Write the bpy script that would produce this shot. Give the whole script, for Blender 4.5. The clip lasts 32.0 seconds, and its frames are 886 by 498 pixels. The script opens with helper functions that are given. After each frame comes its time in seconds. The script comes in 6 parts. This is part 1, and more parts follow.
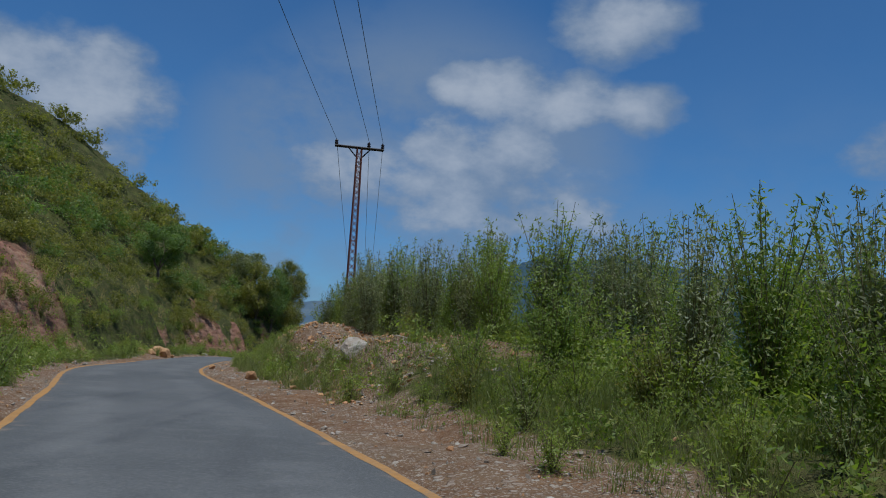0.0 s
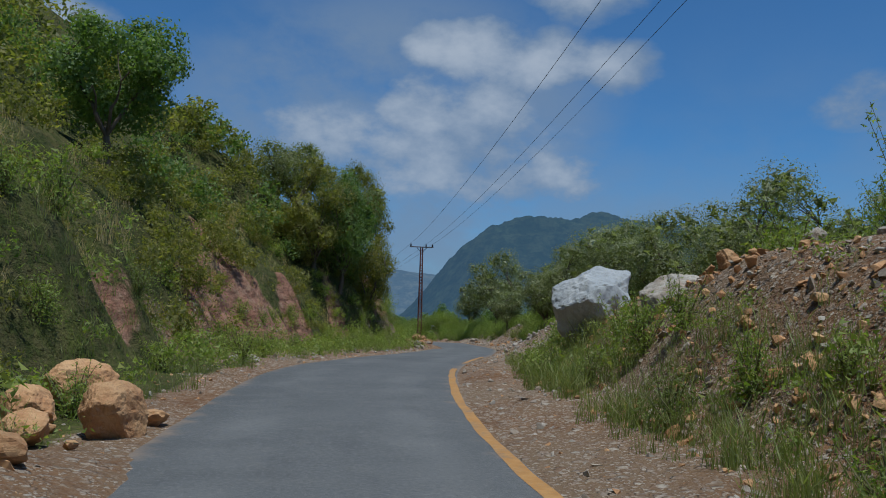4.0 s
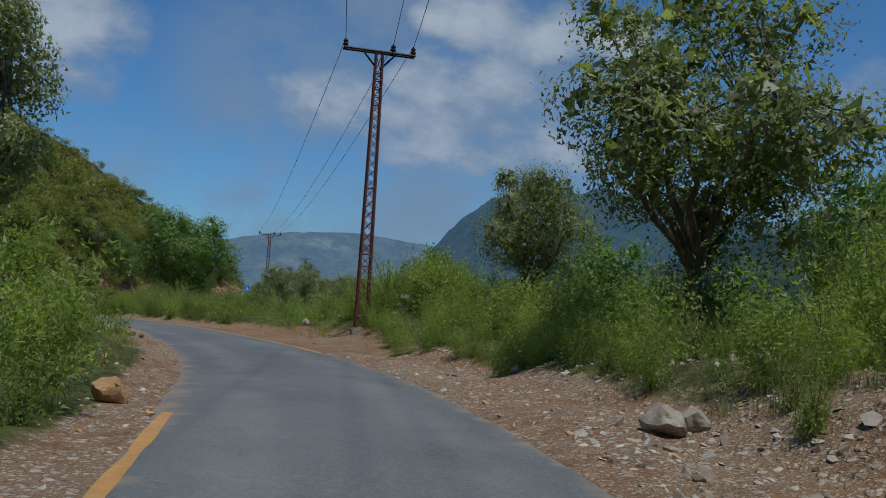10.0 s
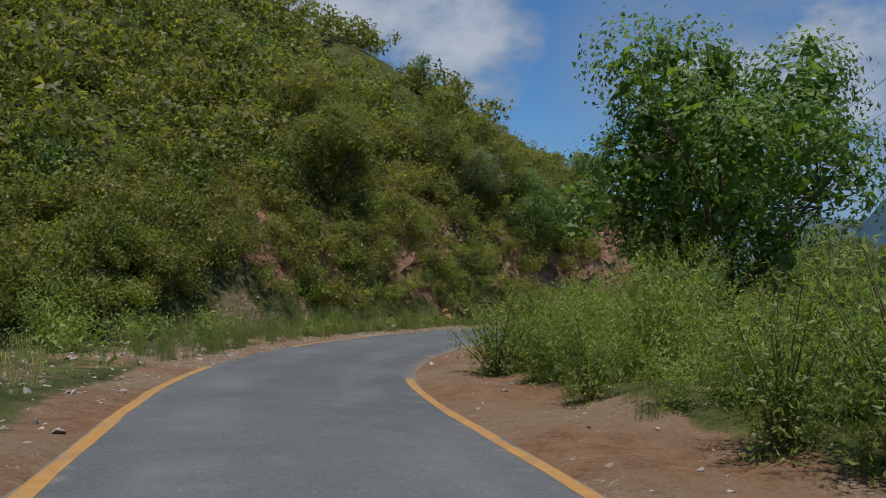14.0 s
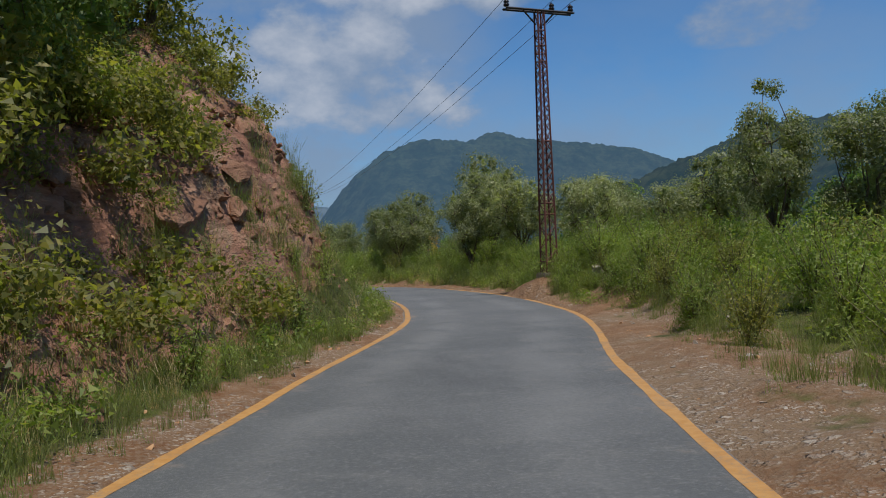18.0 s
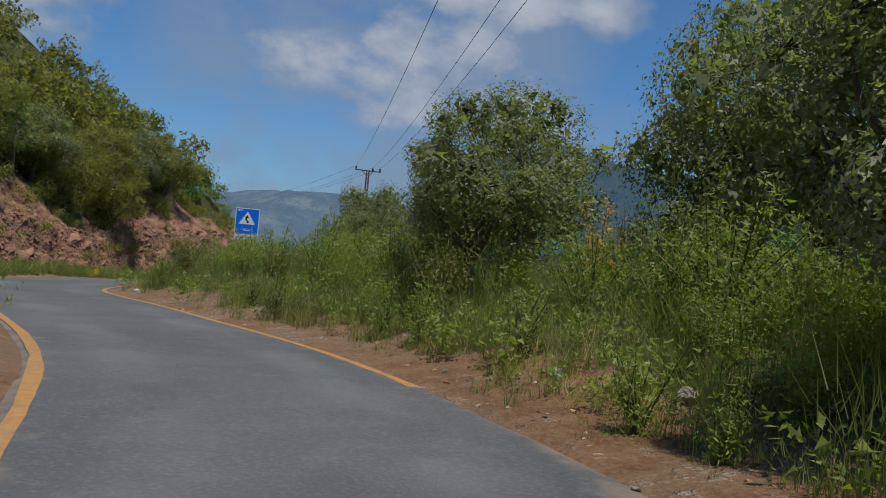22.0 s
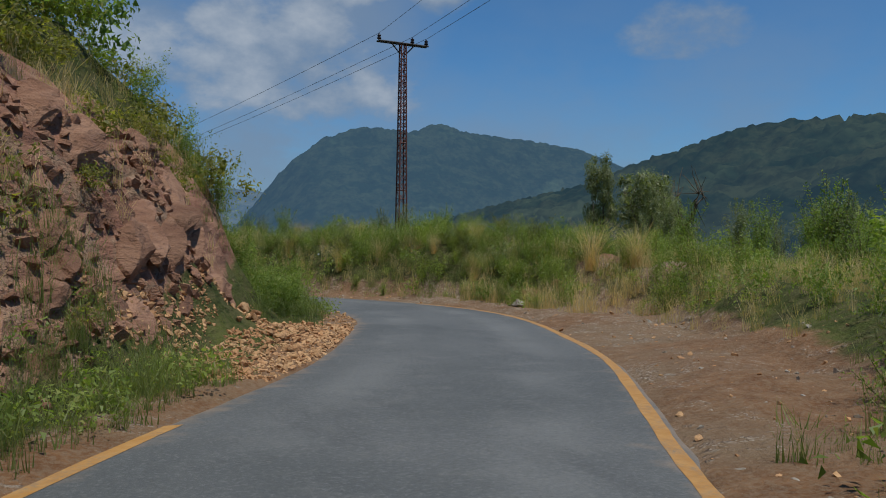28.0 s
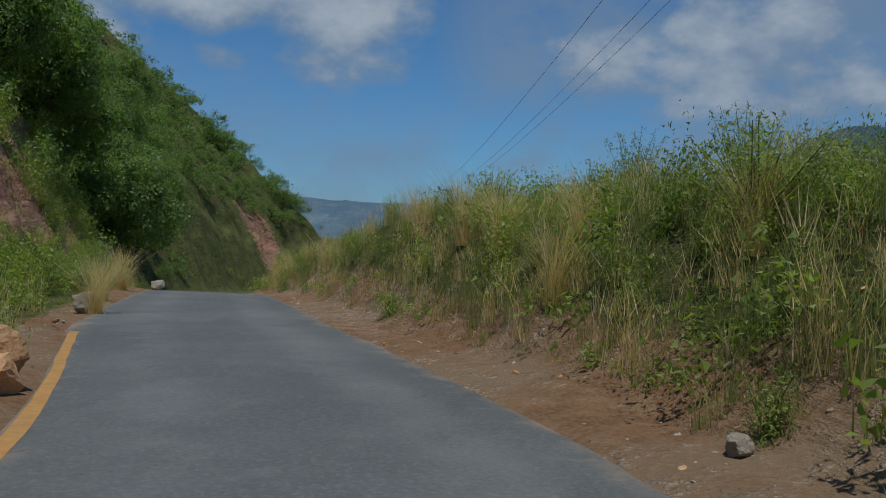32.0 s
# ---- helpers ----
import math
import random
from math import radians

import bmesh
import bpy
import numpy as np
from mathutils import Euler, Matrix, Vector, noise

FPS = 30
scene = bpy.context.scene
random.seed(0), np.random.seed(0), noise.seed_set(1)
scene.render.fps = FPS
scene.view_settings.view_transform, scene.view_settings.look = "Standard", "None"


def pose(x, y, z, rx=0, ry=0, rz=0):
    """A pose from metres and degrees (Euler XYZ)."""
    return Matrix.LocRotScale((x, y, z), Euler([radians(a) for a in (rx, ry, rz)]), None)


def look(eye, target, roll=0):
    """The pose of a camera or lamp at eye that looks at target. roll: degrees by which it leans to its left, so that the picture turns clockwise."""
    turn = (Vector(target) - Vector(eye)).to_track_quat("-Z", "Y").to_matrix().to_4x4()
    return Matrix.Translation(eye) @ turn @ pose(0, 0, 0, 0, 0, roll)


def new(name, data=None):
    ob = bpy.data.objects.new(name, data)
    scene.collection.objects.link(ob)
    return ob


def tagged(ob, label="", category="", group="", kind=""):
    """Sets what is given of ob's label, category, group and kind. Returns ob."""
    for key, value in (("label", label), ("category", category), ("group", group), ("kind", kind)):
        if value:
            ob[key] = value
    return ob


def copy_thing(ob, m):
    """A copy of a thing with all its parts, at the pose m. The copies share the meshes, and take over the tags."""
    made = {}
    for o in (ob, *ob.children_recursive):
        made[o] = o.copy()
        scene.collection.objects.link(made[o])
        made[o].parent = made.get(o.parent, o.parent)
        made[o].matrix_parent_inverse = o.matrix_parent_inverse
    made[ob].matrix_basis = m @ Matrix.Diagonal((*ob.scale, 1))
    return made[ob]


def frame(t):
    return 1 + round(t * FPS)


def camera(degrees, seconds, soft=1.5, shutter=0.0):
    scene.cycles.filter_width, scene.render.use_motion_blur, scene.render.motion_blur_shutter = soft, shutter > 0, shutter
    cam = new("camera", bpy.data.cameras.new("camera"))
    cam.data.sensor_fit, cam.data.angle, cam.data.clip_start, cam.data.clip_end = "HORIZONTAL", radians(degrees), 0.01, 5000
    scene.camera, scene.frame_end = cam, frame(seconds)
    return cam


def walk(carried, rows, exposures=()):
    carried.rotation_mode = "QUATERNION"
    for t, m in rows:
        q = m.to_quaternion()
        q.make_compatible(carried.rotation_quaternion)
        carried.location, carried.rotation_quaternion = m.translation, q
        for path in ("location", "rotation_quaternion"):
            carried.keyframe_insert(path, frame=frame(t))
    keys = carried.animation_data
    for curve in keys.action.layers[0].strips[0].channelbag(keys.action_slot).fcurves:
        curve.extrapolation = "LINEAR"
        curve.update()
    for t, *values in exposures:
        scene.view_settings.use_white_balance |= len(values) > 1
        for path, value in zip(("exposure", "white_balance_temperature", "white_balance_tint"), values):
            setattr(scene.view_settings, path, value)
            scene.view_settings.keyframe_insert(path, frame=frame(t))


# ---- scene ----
cam = camera(57.07, 32.0, soft=1.0)
EXPOSURE, SKY, SUN, HAZE_GLOW = -0.35, 0.108, 4.3, 0.35
# the picture is cooler on the first and last stretch: seconds, stops, kelvin, tint
TINTS = ((0.0, EXPOSURE - 0.2, 5700, 7), (3.0, EXPOSURE - 0.15, 5650, 5), (7.0, EXPOSURE - 0.06, 5850, 5), (11.0, EXPOSURE - 0.18, 5800, 5), (13.0, EXPOSURE - 0.08, 6000, 8), (16.0, EXPOSURE + 0.28, 6250, 12), (20.0, EXPOSURE + 0.0, 6250, 9), (24.0, EXPOSURE + 0.08, 6200, 13), (26.0, EXPOSURE + 0.12, 6150, 14), (28.5, EXPOSURE - 0.14, 6050, 5), (32.0, EXPOSURE - 0.25, 5950, 4))
# heaps of cumulus: azimuth right of +y, elevation, half width, half height (degrees), body
CLOUDS = [
    (9.2, 18.9, 1.8, 1.5, 1.0), (12.9, 18.3, 3.2, 1.8, 1.1), (17.2, 17.6, 3.2, 1.7, 1.0), (21.9, 17.3, 3.0, 1.4, 0.9),
    (9.0, 14.8, 2.8, 2.2, 0.9), (13.0, 14.1, 3.4, 2.2, 0.95), (2.2, 12.4, 3.4, 1.8, 0.95), (9.5, 10.9, 6.4, 2.4, 0.75),
    (16.3, 10.8, 5.4, 2.8, 0.65), (21.0, 22.8, 3.8, 1.9, 0.95), (-16.7, 15.6, 4.6, 2.8, 1.0), (-24.1, 16.3, 7.2, 2.2, 1.0),
    (-16.7, 12.4, 4.4, 2.2, 0.55), (-24.3, 11.5, 2.4, 1.0, 0.3), (-35.0, 13.0, 6.0, 2.5, 0.6), (40.0, 14.0, 5.0, 2.0, 0.3),
]
PATH = [
    (0.0, (0.000, -0.000, -0.000), (3.086, 19.594, 2.561), 3.10),
    (0.5, (-0.901, 5.314, 0.042), (1.855, 24.980, 2.417), 2.36),
    (1.0, (-2.024, 10.668, 0.084), (0.394, 30.395, 2.325), 2.73),
    (1.5, (-3.290, 16.114, 0.127), (-1.420, 35.912, 2.258), 1.86),
    (2.0, (-4.662, 21.626, 0.177), (-3.034, 41.448, 2.279), 1.88),
    (2.5, (-5.784, 27.002, 0.226), (-3.936, 46.825, 2.134), 2.24),
    (3.0, (-6.449, 32.168, 0.247), (-4.374, 51.957, 2.271), 2.73),
    (3.5, (-6.719, 37.248, 0.223), (-4.050, 56.996, 1.922), 1.86),
    (4.0, (-6.665, 42.087, 0.203), (-2.998, 61.679, 1.852), 1.51),
    (4.5, (-6.363, 46.834, 0.260), (-1.207, 66.076, 2.029), 0.24),
    (5.5, (-5.341, 56.506, 0.403), (0.888, 75.440, 2.042), 0.97),
    (6.5, (-3.210, 66.458, 0.194), (4.073, 85.024, 1.703), 1.70),
    (7.0, (-1.735, 71.491, 0.076), (5.764, 89.981, 1.446), 1.65),
    (7.5, (-0.067, 76.602, -0.046), (7.668, 94.998, 1.279), 1.47),
    (8.0, (1.463, 81.801, -0.153), (9.025, 100.274, 1.091), 1.73),
    (8.5, (2.786, 87.096, -0.246), (9.646, 105.849, 0.888), 2.26),
    (9.0, (3.850, 92.486, -0.339), (9.589, 111.617, 0.693), 3.34),
    (9.5, (4.627, 97.904, -0.435), (8.915, 117.413, 0.567), 3.81),
    (10.0, (5.095, 103.355, -0.515), (8.818, 122.981, 0.467), 3.63),
    (10.5, (5.271, 108.917, -0.588), (7.946, 128.713, 0.386), 3.56),
    (11.0, (5.131, 114.519, -0.722), (5.995, 134.471, 0.365), 5.59),
    (11.5, (4.611, 120.092, -0.932), (4.306, 140.057, 0.219), 5.94),
    (12.0, (3.620, 125.585, -1.143), (1.420, 145.441, -0.192), 6.65),
    (12.5, (2.249, 131.026, -1.292), (-1.438, 150.670, -0.579), 5.11),
    (13.0, (0.536, 136.390, -1.409), (-4.366, 155.772, -0.862), 3.93),
    (13.5, (-1.378, 141.638, -1.510), (-7.261, 160.752, -1.303), 2.33),
    (14.5, (-5.500, 151.638, -1.865), (-10.901, 170.890, -1.423), -0.71),
    (15.5, (-8.750, 160.709, -2.312), (-13.665, 180.084, -1.635), -3.76),
    (16.0, (-9.738, 164.970, -2.511), (-13.001, 184.698, -2.135), -3.81),
    (16.5, (-10.367, 169.062, -2.689), (-10.772, 189.058, -2.657), -6.92),
    (17.0, (-10.618, 173.001, -2.848), (-8.435, 192.870, -3.512), -4.96),
    (17.5, (-10.347, 176.775, -2.978), (-6.076, 196.309, -3.407), -2.95),
    (18.0, (-9.539, 180.388, -3.085), (-3.215, 199.362, -3.147), -2.33),
    (18.5, (-8.277, 183.864, -3.194), (-0.564, 202.317, -3.028), -1.39),
    (19.0, (-6.901, 187.410, -3.311), (2.235, 205.199, -2.975), -0.53),
    (19.5, (-5.466, 191.182, -3.417), (4.227, 208.673, -3.090), -0.10),
    (20.0, (-3.997, 195.118, -3.485), (5.740, 212.587, -3.348), 0.59),
    (20.5, (-2.817, 199.121, -3.527), (6.459, 216.838, -3.255), 3.05),
    (21.0, (-1.878, 203.153, -3.540), (6.117, 221.485, -3.335), 3.39),
    (21.5, (-1.197, 207.169, -3.549), (4.596, 226.311, -3.376), 4.99),
    (22.0, (-0.888, 211.208, -3.556), (3.481, 230.724, -3.380), 5.41),
    (22.5, (-0.961, 215.211, -3.568), (1.776, 235.022, -3.360), 5.53),
    (23.0, (-1.507, 219.146, -3.610), (-0.398, 239.114, -3.428), 4.97),
    (23.5, (-2.531, 223.043, -3.701), (-3.322, 243.027, -3.785), 3.89),
    (24.0, (-3.953, 226.821, -3.833), (-5.102, 246.787, -4.059), 1.05),
    (24.5, (-5.491, 230.539, -3.975), (-6.626, 250.495, -4.676), -2.35),
    (25.0, (-6.732, 234.204, -4.110), (-7.509, 254.179, -4.740), -3.85),
    (25.5, (-7.447, 237.906, -4.255), (-6.603, 257.879, -4.858), -4.28),
    (26.0, (-7.665, 241.701, -4.400), (-4.656, 261.462, -5.071), -4.64),
    (26.5, (-7.415, 245.625, -4.540), (-2.551, 265.021, -4.917), -3.87),
    (27.5, (-5.901, 253.487, -4.802), (0.892, 272.296, -5.070), -0.96),
    (28.5, (-2.986, 261.173, -5.220), (5.666, 279.204, -5.376), 1.94),
    (29.0, (-1.207, 264.971, -5.361), (7.360, 283.043, -5.424), 2.96),
    (29.5, (0.390, 268.739, -5.448), (8.673, 286.943, -5.531), 3.69),
    (30.0, (1.623, 272.187, -5.537), (9.311, 290.650, -5.516), 4.37),
    (30.5, (2.403, 275.404, -5.621), (8.007, 294.603, -5.653), 5.35),
    (31.0, (2.736, 278.655, -5.708), (5.868, 298.408, -5.809), 5.09),
    (31.5, (2.508, 282.044, -5.801), (2.294, 302.041, -6.051), 2.49),
    (32.0, (1.777, 285.467, -5.838), (-1.330, 305.223, -6.093), 1.80),
]


def glide(row):
    t, eye, target, roll = row
    return t, look(eye, target, roll)


walk(cam, [glide(row) for row in PATH], exposures=TINTS)

# ---- world, sun ----
SUN_AZ, SUN_EL = radians(164), radians(73)      # azimuth clockwise from +y
world = bpy.data.worlds.new("sky")
scene.world = world
world.use_nodes = True


class Net:
    """Short hand for a node tree."""

    def __init__(self, tree):
        self.tree = tree
        tree.nodes.clear()

    def add(self, kind, props=(), **inputs):
        node = self.tree.nodes.new(kind)
        props = dict(props)
        if "operation" in props:
            node.operation = props["operation"]
        if "data_type" in props:
            node.data_type, node.blend_type = props["data_type"], props["blend_type"]
        if "interpolation_type" in props:
            node.interpolation_type = props["interpolation_type"]
        if "attribute_name" in props:
            node.attribute_name = props["attribute_name"]
        for key, value in inputs.items():
            slot = node.inputs[int(key[1:])] if key[0] == "i" and key[1:].isdigit() else node.inputs[key.replace("_", " ")]
            if isinstance(value, bpy.types.NodeSocket):
                self.tree.links.new(value, slot)
            else:
                slot.default_value = value
        return node

    def math(self, op, a, b=0.0, c=0.0):
        return self.add("ShaderNodeMath", {"operation": op}, i0=a, i1=b, i2=c).outputs[0]

    def mix(self, fac, a, b, blend="MIX"):
        node = self.add("ShaderNodeMix", {"data_type": "RGBA", "blend_type": blend})
        for slot, value in ((0, fac), (6, a), (7, b)):
            if isinstance(value, bpy.types.NodeSocket):
                self.tree.links.new(value, node.inputs[slot])
            else:
                node.inputs[slot].default_value = value if slot == 0 else (*value, 1)
        return node.outputs[2]

    def noise(self, scale, vector=None, detail=5.0, rough=0.6):
        node = self.add("ShaderNodeTexNoise", {}, Scale=scale, Detail=detail, Roughness=rough)
        if vector is not None:
            self.tree.links.new(vector, node.inputs["Vector"])
        return node.outputs["Fac"]

    def step(self, value, lo, hi):
        return self.add("ShaderNodeMapRange", {"interpolation_type": "SMOOTHSTEP"}, i0=value, i1=lo, i2=hi).outputs[0]


def build_sky():
    n = Net(world.node_tree)
    sky = n.add("ShaderNodeTexSky")
    sky.sky_type, sky.sun_disc, sky.sun_elevation, sky.sun_rotation = "NISHITA", False, SUN_EL, SUN_AZ
    sky.air_density, sky.dust_density, sky.ozone_density, sky.altitude = 1.0, 0.6, 2.5, 900
    way = n.add("ShaderNodeTexCoord").outputs["Generated"]
    part = n.add("ShaderNodeSeparateXYZ", {}, i0=way)
    az = n.math("ARCTAN2", part.outputs[0], part.outputs[1])
    el = n.math("ARCSINE", part.outputs[2])
    body = None
    for a, e, ra, re, amount in CLOUDS:
        p = n.math("DIVIDE", n.math("SUBTRACT", az, radians(a)), radians(ra * 1.4))
        q = n.math("DIVIDE", n.math("SUBTRACT", el, radians(e)), radians(re * 1.4))
        r = n.math("SUBTRACT", amount, n.math("MULTIPLY_ADD", p, p, n.math("MULTIPLY", q, q)))
        body = r if body is None else n.math("SMOOTH_MAX", body, r, 0.3)
    stretch = n.add("ShaderNodeVectorMath", {"operation": "MULTIPLY"}, i0=way, i1=(1.0, 1.0, 1.6)).outputs[0]
    puffs = n.noise(13.0, stretch, 10.0, 0.58)
    veil = n.noise(3.4, stretch, 6.0, 0.55)
    thick = n.math("MULTIPLY_ADD", n.math("SUBTRACT", puffs, 0.5), 2.5, body)
    cover = n.step(thick, -0.4, 0.7)
    low = n.math("SUBTRACT", 1.0, n.step(el, 0.04, 0.36))
    thin = n.math("MULTIPLY", n.step(veil, 0.34, 0.7), n.math("MULTIPLY_ADD", low, 0.75, 0.06))
    off = n.math("DIVIDE", n.math("SUBTRACT", az, radians(7)), radians(17))
    bank = n.step(n.math("SUBTRACT", n.math("SUBTRACT", 1.0, n.math("MULTIPLY", off, off)), n.math("MULTIPLY", n.step(el, 0.26, 0.46), 1.0)), -0.25, 0.75)
    bank = n.math("MULTIPLY", bank, n.step(n.noise(5.5, stretch, 8.0, 0.6), 0.26, 0.62))
    thin = n.math("MAXIMUM", thin, n.math("MULTIPLY", bank, 0.8))
    alpha = n.math("MAXIMUM", n.math("MULTIPLY", cover, 0.9), thin)
    shade = n.step(n.math("MULTIPLY_ADD", n.math("SUBTRACT", n.noise(6.0, stretch, 5.0, 0.5), 0.5), 1.6, thick), 0.1, 1.5)
    white = n.mix(shade, (2.4, 3.1, 4.2), (5.6, 5.8, 6.2))
    tint = n.mix(1.0, sky.outputs[0], (0.52, 0.85, 1.08), "MULTIPLY")
    colour = n.mix(alpha, tint, white)
    back = n.add("ShaderNodeBackground", {}, Color=colour, Strength=SKY)
    out = n.add("ShaderNodeOutputWorld")
    n.tree.links.new(back.outputs[0], out.inputs[0])


build_sky()
sun = new("sun", bpy.data.lights.new("sun", "SUN"))
sun.data.energy, sun.data.angle, sun.data.color = SUN, radians(1.6), (1.0, 0.95, 0.86)
to_sun = Vector((math.sin(SUN_AZ) * math.cos(SUN_EL), math.cos(SUN_AZ) * math.cos(SUN_EL), math.sin(SUN_EL)))
sun.matrix_world = look(to_sun * 300, (0, 0, 0))


# ---- materials ----
def surface(name, rough=0.85, metal=0.0, spec=0.3):
    m = bpy.data.materials.new(name)
    m.use_nodes = True
    n = Net(m.node_tree)
    bsdf = n.add("ShaderNodeBsdfPrincipled", {}, Roughness=rough, Metallic=metal)
    bsdf.inputs["Specular IOR Level"].default_value = spec
    out = n.add("ShaderNodeOutputMaterial")
    n.tree.links.new(bsdf.outputs[0], out.inputs[0])
    return m, n, bsdf


def put(n, bsdf, colour=None, height=None, strength=0.4, distance=0.02, rough=None):
    if colour is not None:
        n.tree.links.new(colour, bsdf.inputs["Base Color"])
    if rough is not None:
        n.tree.links.new(rough, bsdf.inputs["Roughness"])
    if height is not None:
        bump = n.add("ShaderNodeBump", {}, Strength=strength, Distance=distance, Height=height)
        n.tree.links.new(bump.outputs[0], bsdf.inputs["Normal"])


def place(n, scale=(1, 1, 1), local=False):
    spot = n.add("ShaderNodeTexCoord").outputs["Object"] if local else n.add("ShaderNodeNewGeometry").outputs["Position"]
    return n.add("ShaderNodeVectorMath", {"operation": "MULTIPLY"}, i0=spot, i1=scale).outputs[0]


def mottled(name, a, b, c, scale, rough=0.9, bump=0.5, dist=0.03, metal=0.0, local=False, vary=0.0, squash=(1, 1, 1)):
    """Two-scale mottling of three colours with fine relief."""
    m, n, bsdf = surface(name, rough, metal)
    p = place(n, squash, local)
    big, fine = n.noise(scale, p, 5.0), n.noise(scale * 7, p, 6.0, 0.7)
    col = n.mix(n.step(big, 0.35, 0.65), a, b)
    col = n.mix(n.math("MULTIPLY", n.step(fine, 0.5, 0.75), 0.7), col, c)
    if vary:
        rnd = n.add("ShaderNodeObjectInfo").outputs["Random"]
        isl = n.add("ShaderNodeNewGeometry").outputs["Random Per Island"]
        both = n.math("FRACT", n.math("ADD", rnd, isl))
        col = n.mix(1.0, col, n.mix(both, (1 - vary, 1 - vary * 1.1, 1 - vary * 1.2), (1 + vary, 1 + vary, 1 + vary)), "MULTIPLY")
    put(n, bsdf, col, n.math("ADD", n.math("MULTIPLY", big, 1.5), fine), bump, dist)
    return m


def leafy(name, dark, light, yellow=(0.16, 0.15, 0.04), glow=0.3, gloss=0.5):
    m = bpy.data.materials.new(name)
    m.use_nodes = True
    n = Net(m.node_tree)
    isl = n.add("ShaderNodeNewGeometry").outputs["Random Per Island"]
    rnd = n.add("ShaderNodeObjectInfo").outputs["Random"]
    dark, light = (tuple(c * k for c, k in zip(col, (1.45, 1.28, 1.35))) for col in (dark, light))
    p = place(n)
    patch = n.noise(0.5, p, 6.0, 0.65)
    tone = n.math("ADD", n.math("MULTIPLY", isl, 0.42), n.math("MULTIPLY", n.step(patch, 0.32, 0.68), 0.58))
    col = n.mix(tone, dark, light)
    col = n.mix(n.math("MULTIPLY", n.step(n.math("ADD", isl, n.math("MULTIPLY", rnd, 0.25)), 0.86, 1.1), 0.75), col, yellow)
    body = n.add("ShaderNodeBsdfPrincipled", {}, Base_Color=col, Roughness=gloss)
    body.inputs["Specular IOR Level"].default_value = 0.35
    through_light = n.add("ShaderNodeBsdfTranslucent", {}, Color=n.mix(1.0, col, (1.3, 1.5, 0.5), "MULTIPLY"))
    mixed = n.add("ShaderNodeMixShader", {}, i0=glow + 0.08, i1=body.outputs[0], i2=through_light.outputs[0])
    out = n.add("ShaderNodeOutputMaterial")
    n.tree.links.new(mixed.outputs[0], out.inputs[0])
    return m


def asphalt():
    m, n, bsdf = surface("asphalt", 0.85)
    p = place(n)
    big, mid, fine = n.noise(0.25, p, 4.0), n.noise(2.2, p, 5.0), n.noise(120.0, p, 3.0, 0.8)
    col = n.mix(n.step(big, 0.35, 0.65), (0.10, 0.102, 0.10), (0.13, 0.13, 0.126))
    col = n.mix(n.math("MULTIPLY", n.step(mid, 0.5, 0.72), 0.35), col, (0.185, 0.177, 0.163))
    col = n.mix(n.math("MULTIPLY", n.step(fine, 0.55, 0.7), 0.45), col, (0.27, 0.265, 0.255))
    col = n.mix(n.math("MULTIPLY", n.step(fine, 0.45, 0.3), 0.5), col, (0.06, 0.06, 0.06))
    side = n.add("ShaderNodeAttribute", {"attribute_name": "edge"}).outputs["Fac"]
    across = n.add("ShaderNodeAttribute", {"attribute_name": "across"}).outputs["Fac"]
    track = n.step(n.math("ABSOLUTE", n.math("SUBTRACT", n.math("ABSOLUTE", across), 0.47)), 0.26, 0.05)
    col = n.mix(n.math("MULTIPLY", track, n.math("MULTIPLY", n.step(n.noise(0.5, p, 5.0), 0.3, 0.7), 0.5)), col, (0.195, 0.192, 0.182))
    worn = n.noise(0.9, place(n, (1.0, 0.35, 1.0)), 6.0, 0.65)
    col = n.mix(n.math("MULTIPLY", n.step(worn, 0.53, 0.70), 0.5), col, (0.085, 0.085, 0.085))
    grain = n.noise(24.0, p, 4.0, 0.8)
    col = n.mix(n.math("MULTIPLY", n.step(grain, 0.5, 0.66), 0.32), col, (0.27, 0.265, 0.25))
    col = n.mix(n.math("MULTIPLY", n.step(grain, 0.47, 0.32), 0.4), col, (0.07, 0.07, 0.07))
    dusty = n.step(n.math("ADD", side, n.math("MULTIPLY", n.math("SUBTRACT", mid, 0.5), 1.2)), 0.55, 1.0)
    col = n.mix(n.math("MULTIPLY", dusty, 0.8), col, (0.27, 0.20, 0.145))
    put(n, bsdf, col, n.math("ADD", n.math("ADD", fine, grain), mid), 0.5, 0.012)
    return m


def line_paint():
    m, n, bsdf = surface("yellow_line_paint", 0.7)
    p = place(n)
    wear = n.math("ADD", n.math("MULTIPLY", n.noise(1.6, p, 6.0, 0.7), 0.7), n.math("MULTIPLY", n.noise(26.0, p, 6.0, 0.8), 0.7))
    col = n.mix(n.step(n.noise(9.0, p), 0.3, 0.7), (0.42, 0.20, 0.05), (0.49, 0.265, 0.085))
    col = n.mix(n.step(wear, 0.66, 0.98), col, (0.19, 0.165, 0.135))
    put(n, bsdf, col, n.noise(100.0, p), 0.3, 0.006)
    return m


